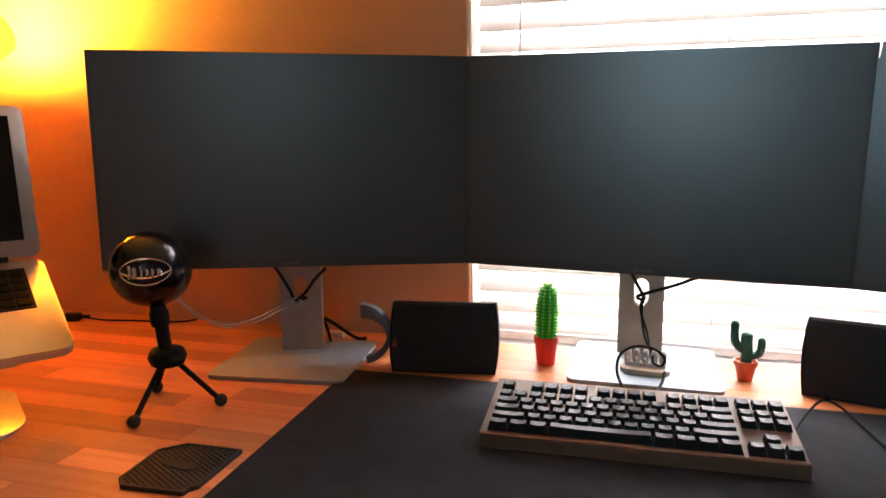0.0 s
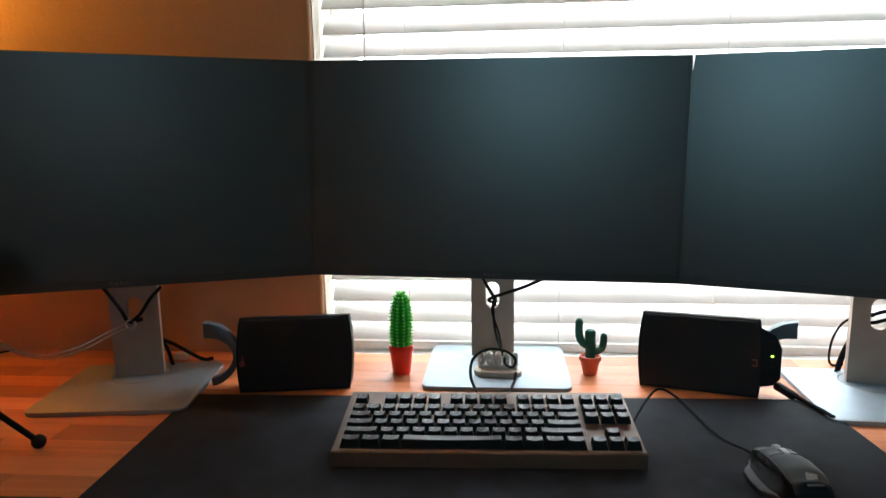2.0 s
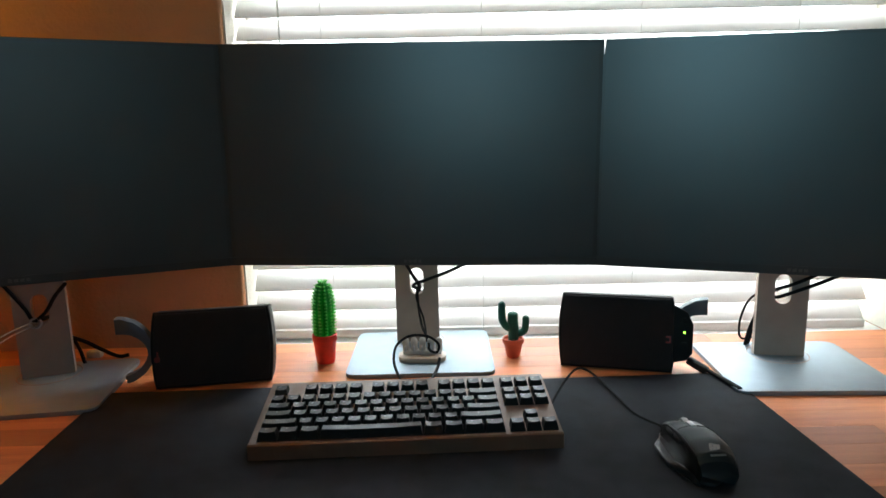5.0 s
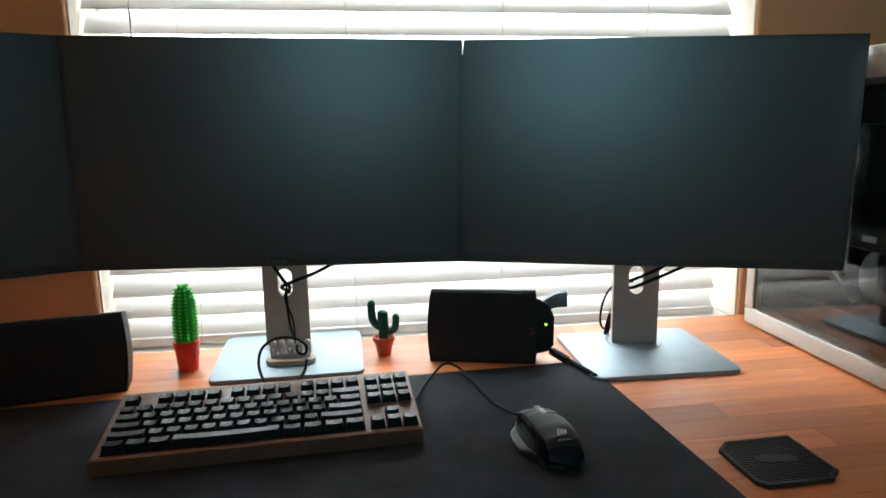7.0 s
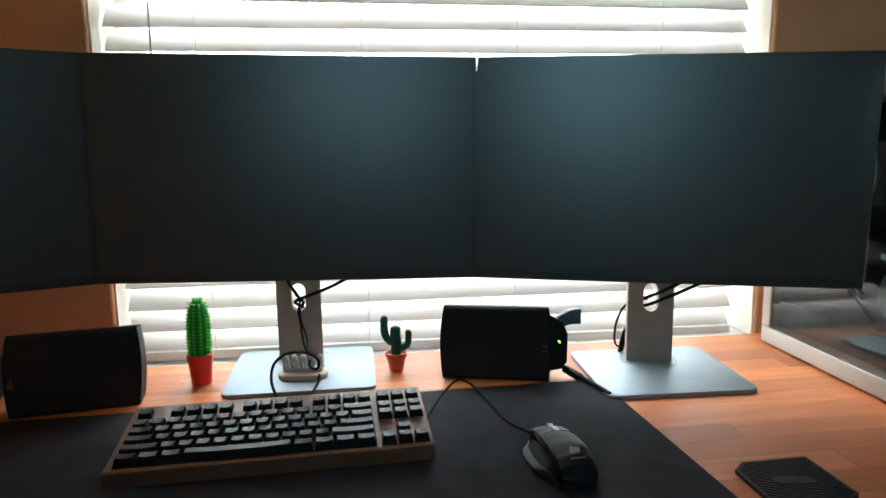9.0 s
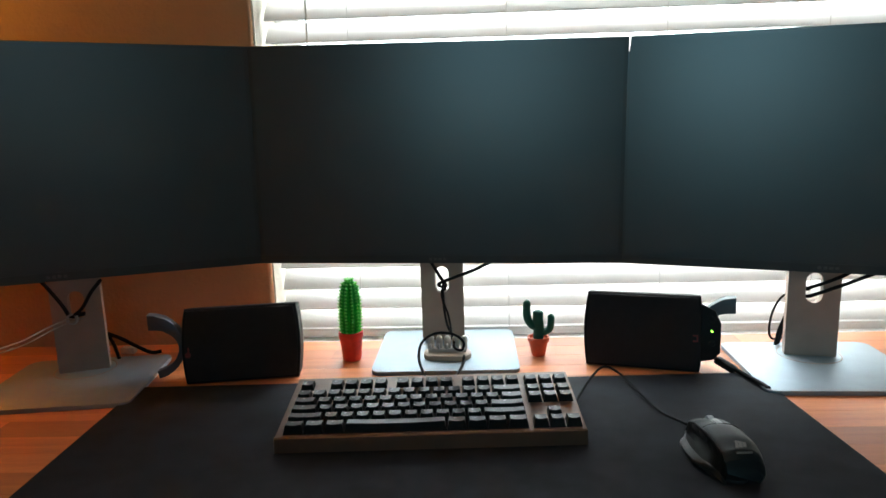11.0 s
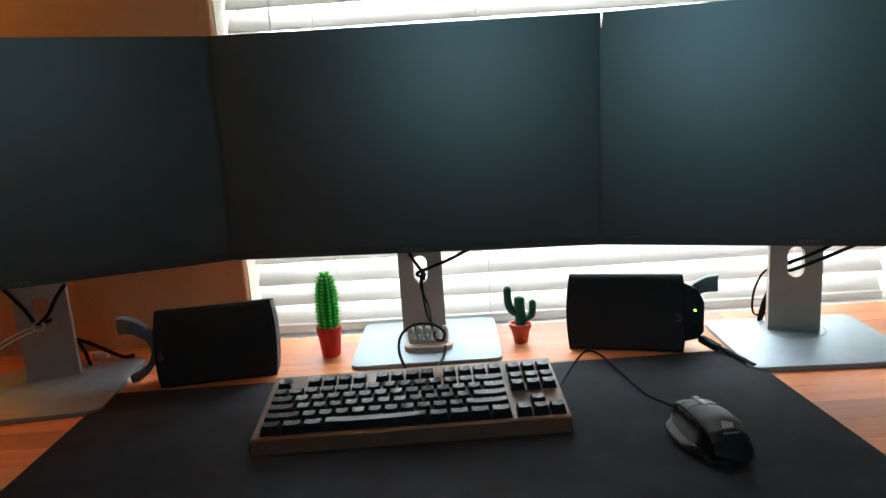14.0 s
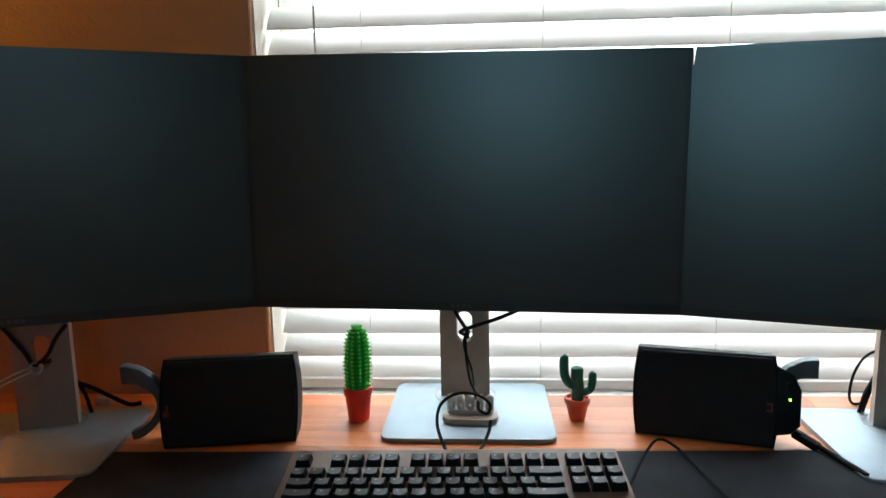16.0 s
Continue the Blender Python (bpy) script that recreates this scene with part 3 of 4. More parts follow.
def along(u, stops):
    """A smooth value between (u, value) stops."""
    for (u0, a), (u1, b) in zip(stops, stops[1:]):
        if u <= u1:
            f = min(max((u - u0) / (u1 - u0), 0), 1)
            return a + (b - a) * f * f * (3 - 2 * f)
    return stops[-1][1]


def loft(sections):
    bm = bmesh.new()
    rows = [[bm.verts.new(p) for p in row] for row in sections]
    for a, b in zip(rows, rows[1:]):
        for k in range(len(a) - 1):
            bm.faces.new((a[k], a[k + 1], b[k + 1], b[k]))
    for row in (rows[0], rows[-1]):
        bm.faces.new(row)
    return bm


def mouse():
    root = thing("computer_mouse", pose(0.311, -0.288, DESK + 0.003, 0, 0, 3), "black gaming mouse with a hollowed thumb side, on the mat", "mouse")
    half = 0.0515

    def height(u):
        return along(u, ((-1.0, 0.0150), (-0.955, 0.0270), (-0.82, 0.0345), (-0.45, 0.0395), (0.0, 0.0395), (0.5, 0.0345), (1.0, 0.0245)))

    def width(u):
        return 0.90 * along(u, ((-1.0, 0.74), (-0.93, 0.88), (-0.55, 1.0), (0.0, 0.97), (0.6, 0.95), (0.9, 0.90), (1.0, 0.80)))

    def flare(u):
        return along(u, ((-1.0, 0.50), (-0.62, 0.70), (-0.20, 0.86), (0.15, 0.89), (0.60, 0.84), (1.0, 0.66)))

    top, side = [], []
    for i in range(33):
        u = -math.cos(math.pi * i / 32)
        y, h, w, f = u * half, height(u), width(u), flare(u)
        deep = along(u, ((-0.72, 0.0), (-0.25, 1.0), (0.55, 1.0), (1.0, 0.2)))
        ridge = (-0.0195 * w, 0.87 * h)
        top.append([(x, y, z) for x, z in ((0.030 * w, 0.0015), (0.0340 * w, 0.0060), (0.0345 * w, 0.38 * h), (0.0325 * w, 0.62 * h), (0.0270 * w, 0.82 * h),
                                           (0.0180 * w, 0.945 * h), (0.0070 * w, h), (-0.0050 * w, h), (-0.0140 * w, 0.965 * h), (ridge[0] + 0.0016, 0.92 * h), ridge)])
        side.append([(x, y, z) for x, z in (ridge, (-0.0205 * w, 0.78 * h), (-0.0215 * w + 0.0035 * deep, 0.64 * h), (-0.0220 * w + 0.0040 * deep, 0.48 * h), (-0.0225 * w + 0.0005 * deep, 0.34 * h),
                                            (-0.022 * w * (1 - deep) - 0.0290 * f * deep, 0.0105), (-0.022 * w * (1 - deep) - 0.0340 * f * deep, 0.0095), (-0.022 * w * (1 - deep) - 0.0370 * f * deep, 0.0070),
                                            (-0.022 * w * (1 - deep) - 0.0370 * f * deep, 0.0035), (-0.021 * w * (1 - deep) - 0.0335 * f * deep, 0.0015))])
    part("shell", loft(top), M_MOUSE, root, "satin black palm shell")
    hollow = [row[:6] for row in side]
    shelf = [row[5:] for row in side]
    part("thumb_grip", loft(hollow), M_KEY, root, "black rubber thumb hollow")
    part("thumb_shelf", loft(shelf), M_SHELF, root, "grey metal thumb shelf")
    part("base", prism([(0.0300 * math.cos(a) * width(math.sin(a)), 0.0505 * math.sin(a)) for a in [2 * math.pi * i / 40 for i in range(40)]], 0.0, 0.004, 0.001), M_RUBBER, root)
    part("thumb_ridge", tube([(-0.0195 * width(u) - 0.0002, u * half, 0.875 * height(u)) for u in (-0.82, -0.5, -0.15, 0.2, 0.55, 0.86)], 0.0013, 8, 5), M_BLACK, root, "raised black edge above the thumb")
    for k in range(2):
        part("side_button", turned(box(0.003, 0.018, 0.0048, 0, 0, 0, 0.0012), pose(-0.0172, 0.001 + 0.020 * k, 0.0285 - 0.0018 * k, 0, 10, 0)), M_RUBBER, root)
    part("button_split", tube([(0.0015, half * u, height(u) + 0.0000) for u in (0.30, 0.5, 0.7, 0.9, 0.985)], 0.0008, 6, 4), M_RUBBER, root)
    part("shell_seam", tube([(x * width(0.12) * 0.0345, half * 0.12, z * height(0.12) + 0.0001) for x, z in ((0.94, 0.62), (0.785, 0.82), (0.52, 0.945), (0.2, 1.0), (-0.145, 1.0), (-0.41, 0.955), (-0.54, 0.90))], 0.0005, 6, 4), M_RUBBER, root)
    part("wheel", turned(rod(0.0080, 0.0065, 0, 0, -0.00325, 24, 0.001), pose(0.0015, 0.0290, 0.0290, 0, 90, 0)), M_STEEL, root, "metal scroll wheel")
    part("wheel_button", turned(box(0.0065, 0.016, 0.0030, 0, 0, 0, 0.0012), pose(0.0015, 0.0120, height(0.2) + 0.0004, -7, 0, 0)), M_STEEL, root)
    for k in range(3):
        part("maker_mark", turned(box(0.0030, 0.0100 - 0.0016 * k, 0.0005, 0, 0, 0), pose(0.0010 + 0.0036 * k, -0.0375 - 0.0006 * k, 0.0371, 18, 0, -16)), M_LOGO, root)
    part("maker_bar", turned(box(0.016, 0.0022, 0.0005, 0, 0, 0), pose(0.005, -0.0465, 0.0325, 34, 0, 0)), M_ARM, root)
    return root


mouse()
solo("mouse_cable", tube([(0.2990, -0.2345, 0.7665), (0.2940, -0.218, 0.764), (0.281, -0.172, 0.757), (0.270, -0.105, 0.7565), (0.256, -0.045, 0.7600), (0.238, -0.034, 0.764), (0.214, -0.070, 0.762), (0.190, -0.120, 0.758), (0.178, -0.150, 0.757)], 0.0017, 8), M_CABLE, "thin black braided cable looping over the mat", "cable")


# ---- speakers ----
def speaker(side, p_out, p_in, label):
    """p_out, p_in: plan places of the front's lower outer and inner corners."""
    a, b = (p_out, p_in) if side < 0 else (p_in, p_out)
    yaw = seam_yaw(a, b)
    w = math.hypot(b[0] - a[0], b[1] - a[1])
    root = thing("speaker", pose((a[0] + b[0]) / 2, (a[1] + b[1]) / 2, DESK + 0.0005, 0, 0, yaw), label, "speaker", "desk speakers")
    h, tilt = 0.111, -12.5
    bulge = 0.0075
    poly = []
    for i in range(9):
        u = i / 8
        poly.append((w / 2 - 0.004 + bulge * math.sin(math.pi * (0.12 + 0.76 * u)), u * h))
    for i in range(9):
        u = 1 - i / 8
        poly.append((-w / 2 + 0.004 - bulge * math.sin(math.pi * (0.12 + 0.76 * u)), u * h))
    T = pose(0, 0, 0.0012, tilt, 0, 0)
    body = turned(prism(poly, -0.046, 0.0, 0.003, 3), UPRIGHT)
    part("housing", body, M_BLACK, root, "curved black housing", at=T)
    inset = [(x * 0.955, 0.004 + z * 0.935) for x, z in poly]
    part("grille", turned(prism(inset, -0.0005, 0.0028, 0.0016), UPRIGHT), M_CLOTH, root, "black cloth grille", at=T)
    if side < 0:
        part("red_mark", join(turned(rod(0.0042, 0.0008, n=12), UPRIGHT @ pose(0, 0, 0)), turned(box(0.0025, 0.0008, 0.010, 0.001, -0.0004, 0.006), Matrix.Identity(4))), M_RED, root, at=T @ pose(-w / 2 + 0.0055, -0.0030, 0.043))
    else:
        part("red_mark", join(box(0.0060, 0.0008, 0.0022, 0, 0, 0.004), box(0.0060, 0.0008, 0.0022, 0, 0, -0.004), box(0.0020, 0.0008, 0.010, 0.003, 0, 0)), M_RED, root, at=T @ pose(w / 2 - 0.008, -0.0032, 0.049))
        pod = part("control_pod", turned(prism([(0.0, 0.016), (0.018, 0.020), (0.027, 0.030), (0.028, 0.072), (0.020, 0.090), (0.0, 0.100)], -0.036, 0.0, 0.0022), UPRIGHT), M_BLACK, root, "black control pod with a lit green light", at=T @ pose(w / 2 - 0.001, -0.003, 0))
        part("power_light", ball(0.0015, squash=(1, 0.5, 1)), M_LED, pod, "small green power light", at=pose(0.0155, -0.0008, 0.0605))
        for z in (0.078, 0.043):
            part("knob", turned(rod(0.0042, 0.003, n=16, bev=0.0006), UPRIGHT), M_BLACK, pod, at=pose(0.0155, 0.0, z))
    # curved strap that holds the speaker from behind
    r, cx, cz = 0.050, side * (w / 2 + (0.055 if side < 0 else 0.047)), 0.051 if side < 0 else 0.056
    ang = [radians(v) for v in range(-80 if side < 0 else -20, 91, 10)]
    outer = [(cx - side * r * math.cos(v), cz + r * math.sin(v)) for v in ang]
    thick = [0.0070 + 0.0165 * max(math.sin(v), 0) ** 1.5 + 0.0045 * max(-math.sin(v), 0) for v in ang]
    inner = [(cx - side * (r - t) * math.cos(v), cz + (r - t) * math.sin(v)) for v, t in zip(ang, thick)]
    part("strap_stand", turned(prism(outer + inner[::-1], -0.048, -0.032, 0.0012), UPRIGHT), M_ARM, root, "blue-grey curved metal strap stand")
    return root


speaker(-1, (-0.373, -0.047), (-0.210, -0.021), "black cloth-fronted speaker in a curved strap, red mark")
speaker(1, (0.377, -0.032), (0.220, 0.012), "black cloth-fronted speaker with control pod and green light")


# ---- toy cacti ----
def pot(root, r0, r1, h, material):
    rim = h * 0.78
    part("pot", lathe([(0, 0), (r0 - 0.001, 0), (r0, 0.001), (r0 + (r1 - r0) * 0.72, rim), (r1, rim), (r1, h - 0.0008), (r1 - 0.0008, h), (r1 - 0.003, h), (r1 - 0.0035, h * 0.86), (0, h * 0.86)], 36), material, root, "glossy red-orange pot")


tall = thing("toy_cactus", pose(-0.144, 0.056, DESK), "bright green spiny toy cactus in a red pot", "toy cactus")
pot(tall, 0.0145, 0.0195, 0.047, M_POT)
RIBS, CH, CRAD = 10, 0.094, 0.0148


def cactus_radius(u):
    return CRAD * (0.86 + 0.14 * math.sin(math.pi * min(u * 1.25, 1))) * (1.0 if u < 0.72 else math.sqrt(max(1 - ((u - 0.72) / 0.28) ** 2, 0.0)))


bm = bmesh.new()
rings = []
for j in range(25):
    u = j / 24
    n = RIBS * 6
    rr = cactus_radius(u)
    if rr < 1e-5:
        rings.append([bm.verts.new((0, 0, CH))])
        continue
    rings.append([bm.verts.new((rr * (1 + 0.11 * math.cos(RIBS * 2 * math.pi * i / n)) * math.cos(2 * math.pi * i / n), rr * (1 + 0.11 * math.cos(RIBS * 2 * math.pi * i / n)) * math.sin(2 * math.pi * i / n), CH * u)) for i in range(n)])
for a, b in zip(rings, rings[1:]):
    for i in range(len(a)):
        q = list(dict.fromkeys([a[i], a[(i + 1) % len(a)], b[(i + 1) % len(b)], b[i % len(b)]]))
        if len(q) > 2:
            bm.faces.new(q)
part("stem", bm, M_GREEN, tall, "ribbed bright green stem", at=pose(0, 0, 0.038, 0, 1.0, 4))
SPINE_MESH = finish(lathe([(0.0021, -0.0012), (0.0016, 0.0008), (0.0008, 0.0034), (0, 0.0045)], 6), M_SPINE, "spine")
STEM_AT = pose(0, 0, 0.038, 0, 1.0, 4)
for k in range(RIBS):
    for j in range(17):
        u = 0.05 + 0.93 * j / 16
        a = 2 * math.pi * k / RIBS
        d = Vector((math.cos(a), math.sin(a), 0.25 + (16.0 * (u - 0.9) if u > 0.93 else 0.0))).normalized()
        o = Vector((math.cos(a) * cactus_radius(u) * 1.1, math.sin(a) * cactus_radius(u) * 1.1, CH * u))
        part("spine", SPINE_MESH, None, tall, at=STEM_AT @ Matrix.Translation(o) @ d.to_track_quat("Z", "Y").to_matrix().to_4x4())

small = thing("toy_cactus", pose(0.154, 0.060, DESK), "small dark green three-armed toy cactus in an orange pot", "toy cactus")
pot(small, 0.0105, 0.0172, 0.031, M_TERRA)


def round_end(t):
    e = min(t, 1 - t) * 9
    return 1.0 if e > 1 else math.sqrt(max(1 - (1 - e) ** 2, 0.02))


part("stem", tube([(0, 0, 0.022), (0.0005, 0, 0.045), (-0.0005, 0, 0.060), (0, 0, 0.0745)], 0.0083, 14, 8, round_end), M_DKGREEN, small, "rounded dark green stem")
part("arm", tube([(0.001, 0, 0.045), (-0.010, 0, 0.050), (-0.0165, 0, 0.060), (-0.018, 0, 0.075), (-0.0172, 0, 0.0915)], 0.0062, 14, 8, round_end), M_DKGREEN, small)
part("arm", tube([(0, 0, 0.038), (0.010, 0, 0.0385), (0.0175, 0, 0.043), (0.0200, 0, 0.054), (0.0200, 0, 0.0675)], 0.0056, 14, 8, round_end), M_DKGREEN, small)

# ---- cable holder with its loop ----
holder = thing("cable_holder", pose(0.010, 0.040, DESK + 0.0068, 0, 0, -4), "pale wooden cable holder with five rubber grips on the base plate", "cable holder")
part("base", prism(round_rect(0.074, 0.040, 0.016), 0, 0.008, 0.0015), M_HOLDER, holder, "pale wooden base")
part("rail", box(0.060, 0.014, 0.006, 0, 0.004, 0.0108, 0.002), M_KNOB, holder)
for k in range(5):
    x = -0.026 + 0.013 * k
    part("grip", lathe([(0, 0), (0.0054, 0.001), (0.0052, 0.012), (0.0055, 0.016), (0.0048, 0.020), (0.0025, 0.0225), (0, 0.023)], 16), M_KNOB, holder, at=pose(x, 0.004, 0.011))
    part("cap", turned(box(0.003, 0.006, 0.009, 0, 0, 0, 0.001), pose(x, -0.0035, 0.018, 12, 0, 0)), M_SLEEVE, holder)
solo("usb_cable", tube([(0.002, 0.118, 0.845), (0.004, 0.110, 0.815), (0.010, 0.080, 0.795), (0.020, 0.047, 0.786), (0.0215, 0.028, 0.776), (0.033, 0.010, 0.778), (0.036, 0.004, 0.793), (0.020, 0.002, 0.806), (-0.006, 0.000, 0.808), (-0.026, -0.006, 0.796), (-0.030, -0.022, 0.778), (-0.022, -0.046, 0.764), (-0.010, -0.072, 0.7575), (0.012, -0.080, 0.756), (0.024, -0.055, 0.759), (0.034, -0.020, 0.765), (0.037, -0.004, 0.774)], 0.0021, 8, 7), M_CABLE, "black cable looped through the cable holder", "cable")


def neck_cables(nx, ny, runs):
    """runs: for every cable the places it passes, from the neck's foot, as x, y, z steps from the neck."""
    for run in runs:
        solo("monitor_cable", tube([(nx + x, ny + y, z) for x, y, z in run], 0.0027, 8), M_CABLE, "thick black monitor cable passing through the neck slot", "cable")


RISING = [[(-0.030, 0.045, 0.7555), (-0.026, 0.038, 0.79), (-0.014, 0.020, 0.836), (-0.003, -0.002, 0.848), (0.012, -0.016, 0.859), (0.040, -0.032, 0.876), (0.085, -0.056, 0.905)],
          [(-0.024, 0.050, 0.7555), (-0.020, 0.036, 0.80), (-0.010, 0.018, 0.848), (-0.004, 0.000, 0.860), (0.006, -0.014, 0.869), (0.026, -0.030, 0.884), (0.052, -0.048, 0.908)]]
CROSSED = [[(0.090, -0.058, 0.905), (0.052, -0.034, 0.882), (0.016, -0.016, 0.865), (-0.004, -0.010, 0.856), (-0.005, 0.004, 0.848), (0.004, 0.024, 0.836), (0.010, 0.030, 0.80), (0.012, 0.030, 0.7585)],
           [(-0.022, -0.042, 0.912), (-0.012, -0.020, 0.886), (-0.002, -0.012, 0.866), (0.003, 0.000, 0.855), (0.004, 0.020, 0.842), (-0.012, 0.030, 0.81), (-0.016, 0.030, 0.7585)]]
VEE = [[(0.082, -0.070, 0.914), (0.050, -0.044, 0.890), (0.018, -0.018, 0.860), (-0.002, -0.013, 0.845), (-0.006, 0.000, 0.843), (0.000, 0.030, 0.836), (0.02, 0.045, 0.79), (0.03, 0.045, 0.7555)],
       [(-0.030, -0.044, 0.918), (-0.020, -0.030, 0.890), (-0.012, -0.018, 0.864), (-0.006, -0.013, 0.846), (-0.003, 0.000, 0.843), (0.004, 0.034, 0.836), (-0.01, 0.050, 0.79), (-0.02, 0.052, 0.7555)]]
neck_cables(0.001, 0.133, CROSSED)
neck_cables(-0.558, 0.014, VEE)
neck_cables(0.558, 0.026, RISING)
solo("usb_cable", tube([(0.004, 0.121, 0.858), (0.000, 0.117, 0.835), (0.010, 0.112, 0.805), (0.015, 0.080, 0.790), (0.0175, 0.046, 0.784)], 0.0016, 8), M_CABLE, "thin black cable hanging down the neck", "cable")
solo("power_cable", tube([(0.566, 0.052, 0.850), (0.554, 0.070, 0.845), (0.542, 0.090, 0.828), (0.535, 0.102, 0.80), (0.535, 0.110, 0.768), (0.542, 0.113, 0.7525), (0.560, 0.116, 0.7525)], 0.0018, 8), M_CABLE, "black cable dropping behind the monitor stand", "cable")
solo("speaker_cable", tube([(0.392, -0.030, 0.778), (0.404, -0.020, 0.768), (0.420, -0.030, 0.7600), (0.431, -0.055, 0.7565), (0.439, -0.085, 0.7565), (0.443, -0.105, 0.7565)], 0.0032, 8), M_CABLE, "black cable running along the monitor base", "cable")
solo("adapter_plug", box(0.032, 0.013, 0.010, 0, 0, 0, 0.0025), M_BLACK, "small black cable plug lying beside the speaker", "plug", pose(0.416, -0.024, 0.7600, 0, 18, -48))
solo("power_cable", tube([(-0.548, 0.050, 0.806), (-0.528, 0.066, 0.790), (-0.510, 0.082, 0.770), (-0.492, 0.094, 0.7545), (-0.478, 0.102, 0.7535)], 0.0032, 8), M_CABLE, "thick black cable lying behind the monitor stand", "cable")
solo("white_plug", box(0.024, 0.014, 0.012, -0.534, 0.102, 0.7565, 0.003), M_SLEEVE, "white cable plug lying behind the monitor stand", "plug")
solo("power_cable", tube([(-1.105, 0.077, 0.758), (-1.05, 0.086, 0.7530), (-0.99, 0.098, 0.7525), (-0.93, 0.104, 0.7525), (-0.885, 0.118, 0.7525), (-0.868, 0.138, 0.7525)], 0.0018, 8), M_CABLE, "dark cable lying along the wall", "cable")
solo("power_plug", join(box(0.034, 0.018, 0.017, 0, 0, 0.0086, 0.004), turned(rod(0.004, 0.018, n=12), pose(0.016, 0, 0.009, 0, 90, 0))), M_BLACK, "black cable connector on the desk by the wall", "plug", pose(-1.118, 0.072, DESK, 0, 0, 18))


# ---- coasters ----
def coaster(m, poly, label):
    root = thing("coaster", m, label, "coaster", "grooved coasters")
    part("pad", prism(poly, 0, 0.0038, 0.0006), M_RUBBER, root)
    inset = [(x * 0.93, y * 0.93) for x, y in poly]
    rim = bmesh.new()
    loops = [[rim.verts.new((x, y, z)) for x, y in ring] for ring, z in ((poly, 0.0037), (poly, 0.0053), (inset, 0.0053), (inset, 0.0037))]
    for p, q in zip(loops, loops[1:]):
        for i in range(len(poly)):
            rim.faces.new((p[i], p[(i + 1) % len(poly)], q[(i + 1) % len(poly)], q[i]))
    part("rim", rim, M_RUBBER, root)
    part("plaque", turned(prism(round_rect(0.044, 0.015, 0.006), 0.0037, 0.0056, 0.0004, 1), pose(0, 0, 0, 0, 0, -6)), M_RUBBER, root)
    # diagonal ribs, cut to the outline
    def inside(x, y):
        hit = False
        for i in range(len(poly)):
            (x0, y0), (x1, y1) = poly[i], poly[(i + 1) % len(poly)]
            if (y0 > y) != (y1 > y) and x < (x1 - x0) * (y - y0) / (y1 - y0) + x0:
                hit = not hit
        return hit

    d = Vector((math.cos(radians(-28)), math.sin(radians(-28))))
    n = Vector((-d.y, d.x))
    for k in range(-12, 13):
        c = n * k * 0.0054
        run = [s * 0.001 for s in range(-75, 76) if inside((c + d * s * 0.00113).x, (c + d * s * 0.00113).y)]
        if len(run) > 8:
            a, b = run[0] * 1.13 + 0.003, run[-1] * 1.13 - 0.003
            mid = c + d * (a + b) / 2
            part("rib", turned(box(b - a, 0.0026, 0.0016, 0, 0, 0, 0.0005, 1), pose(mid.x, mid.y, 0.0044, 0, 0, -28)), M_RUBBER, root)
    return root


coaster(pose(0.545, -0.360, DESK), [(-0.048, 0.030), (-0.032, 0.044), (0.046, 0.046), (0.0475, -0.034), (0.036, -0.040), (0.034, -0.046), (-0.040, -0.047), (-0.048, -0.038)], "black rubber coaster with diagonal grooves beside the mouse mat")
coaster(pose(-0.493, -0.399, DESK), [(-0.045, -0.043), (-0.050, 0.026), (-0.025, 0.049), (0.048, 0.051), (0.050, -0.033), (0.043, -0.040), (0.043, -0.050), (-0.032, -0.055)], "black rubber coaster with diagonal grooves by the microphone")

# ---- microphone on its tripod ----
mic = thing("microphone", pose(-0.617, -0.256, DESK), "glossy black ball microphone on a small tripod", "microphone")
HEAD = pose(-0.006, -0.010, 0.198, 0, 0, 32)
head = part("ball_head", ball(0.0508, u=48, v=32), M_GLOSS, mic, "glossy black ball", at=HEAD)


def on_ball(x, z, r=0.0512):
    return Vector((x, -math.sqrt(max(r * r - x * x - z * z, 0)), z))


oval = [on_ball(0.030 * math.cos(2 * math.pi * i / 40), 0.0165 * math.sin(2 * math.pi * i / 40) + 0.005) for i in range(41)]
part("badge_ring", tube(oval, 0.0011, 8, 1, cap=False), M_CHROME, head, "oval chrome ring")
for x, h, r in ((-0.0185, 0.016, 0.0024), (-0.0125, 0.012, 0.0030), (-0.0045, 0.017, 0.0016), (0.0025, 0.008, 0.0022), (0.0085, 0.008, 0.0022), (0.0160, 0.0075, 0.0030)):
    part("badge_mark", tube([on_ball(x, 0.005 - h / 2), on_ball(x + 0.0012, 0.005), on_ball(x, 0.005 + h / 2)], r, 8, 3), M_CHROME, head)
part("badge_band", tube([on_ball(-0.029, 0.004), on_ball(-0.015, -0.001), on_ball(0, -0.002), on_ball(0.015, -0.001), on_ball(0.029, 0.004)], 0.0012, 6, 4), M_CHROME, head)
part("seam_ring", turned(lathe([(0.0509, -0.001), (0.0514, 0), (0.0509, 0.001)], 48), pose(0, 0, 0, 90, 0, 0)), M_BLACK, head)
part("collar_joint", lathe([(0, -0.03), (0.0115, -0.03), (0.0125, -0.026), (0.0125, -0.012), (0.0105, -0.008), (0.0105, 0.004), (0, 0.004)], 24), M_BLACK, mic, at=pose(-0.004, -0.006, 0.150, 4, -2, 0))
part("pole", tube([(-0.003, -0.004, 0.128), (0, 0, 0.070)], 0.0088, 18, 1), M_BLACK, mic)
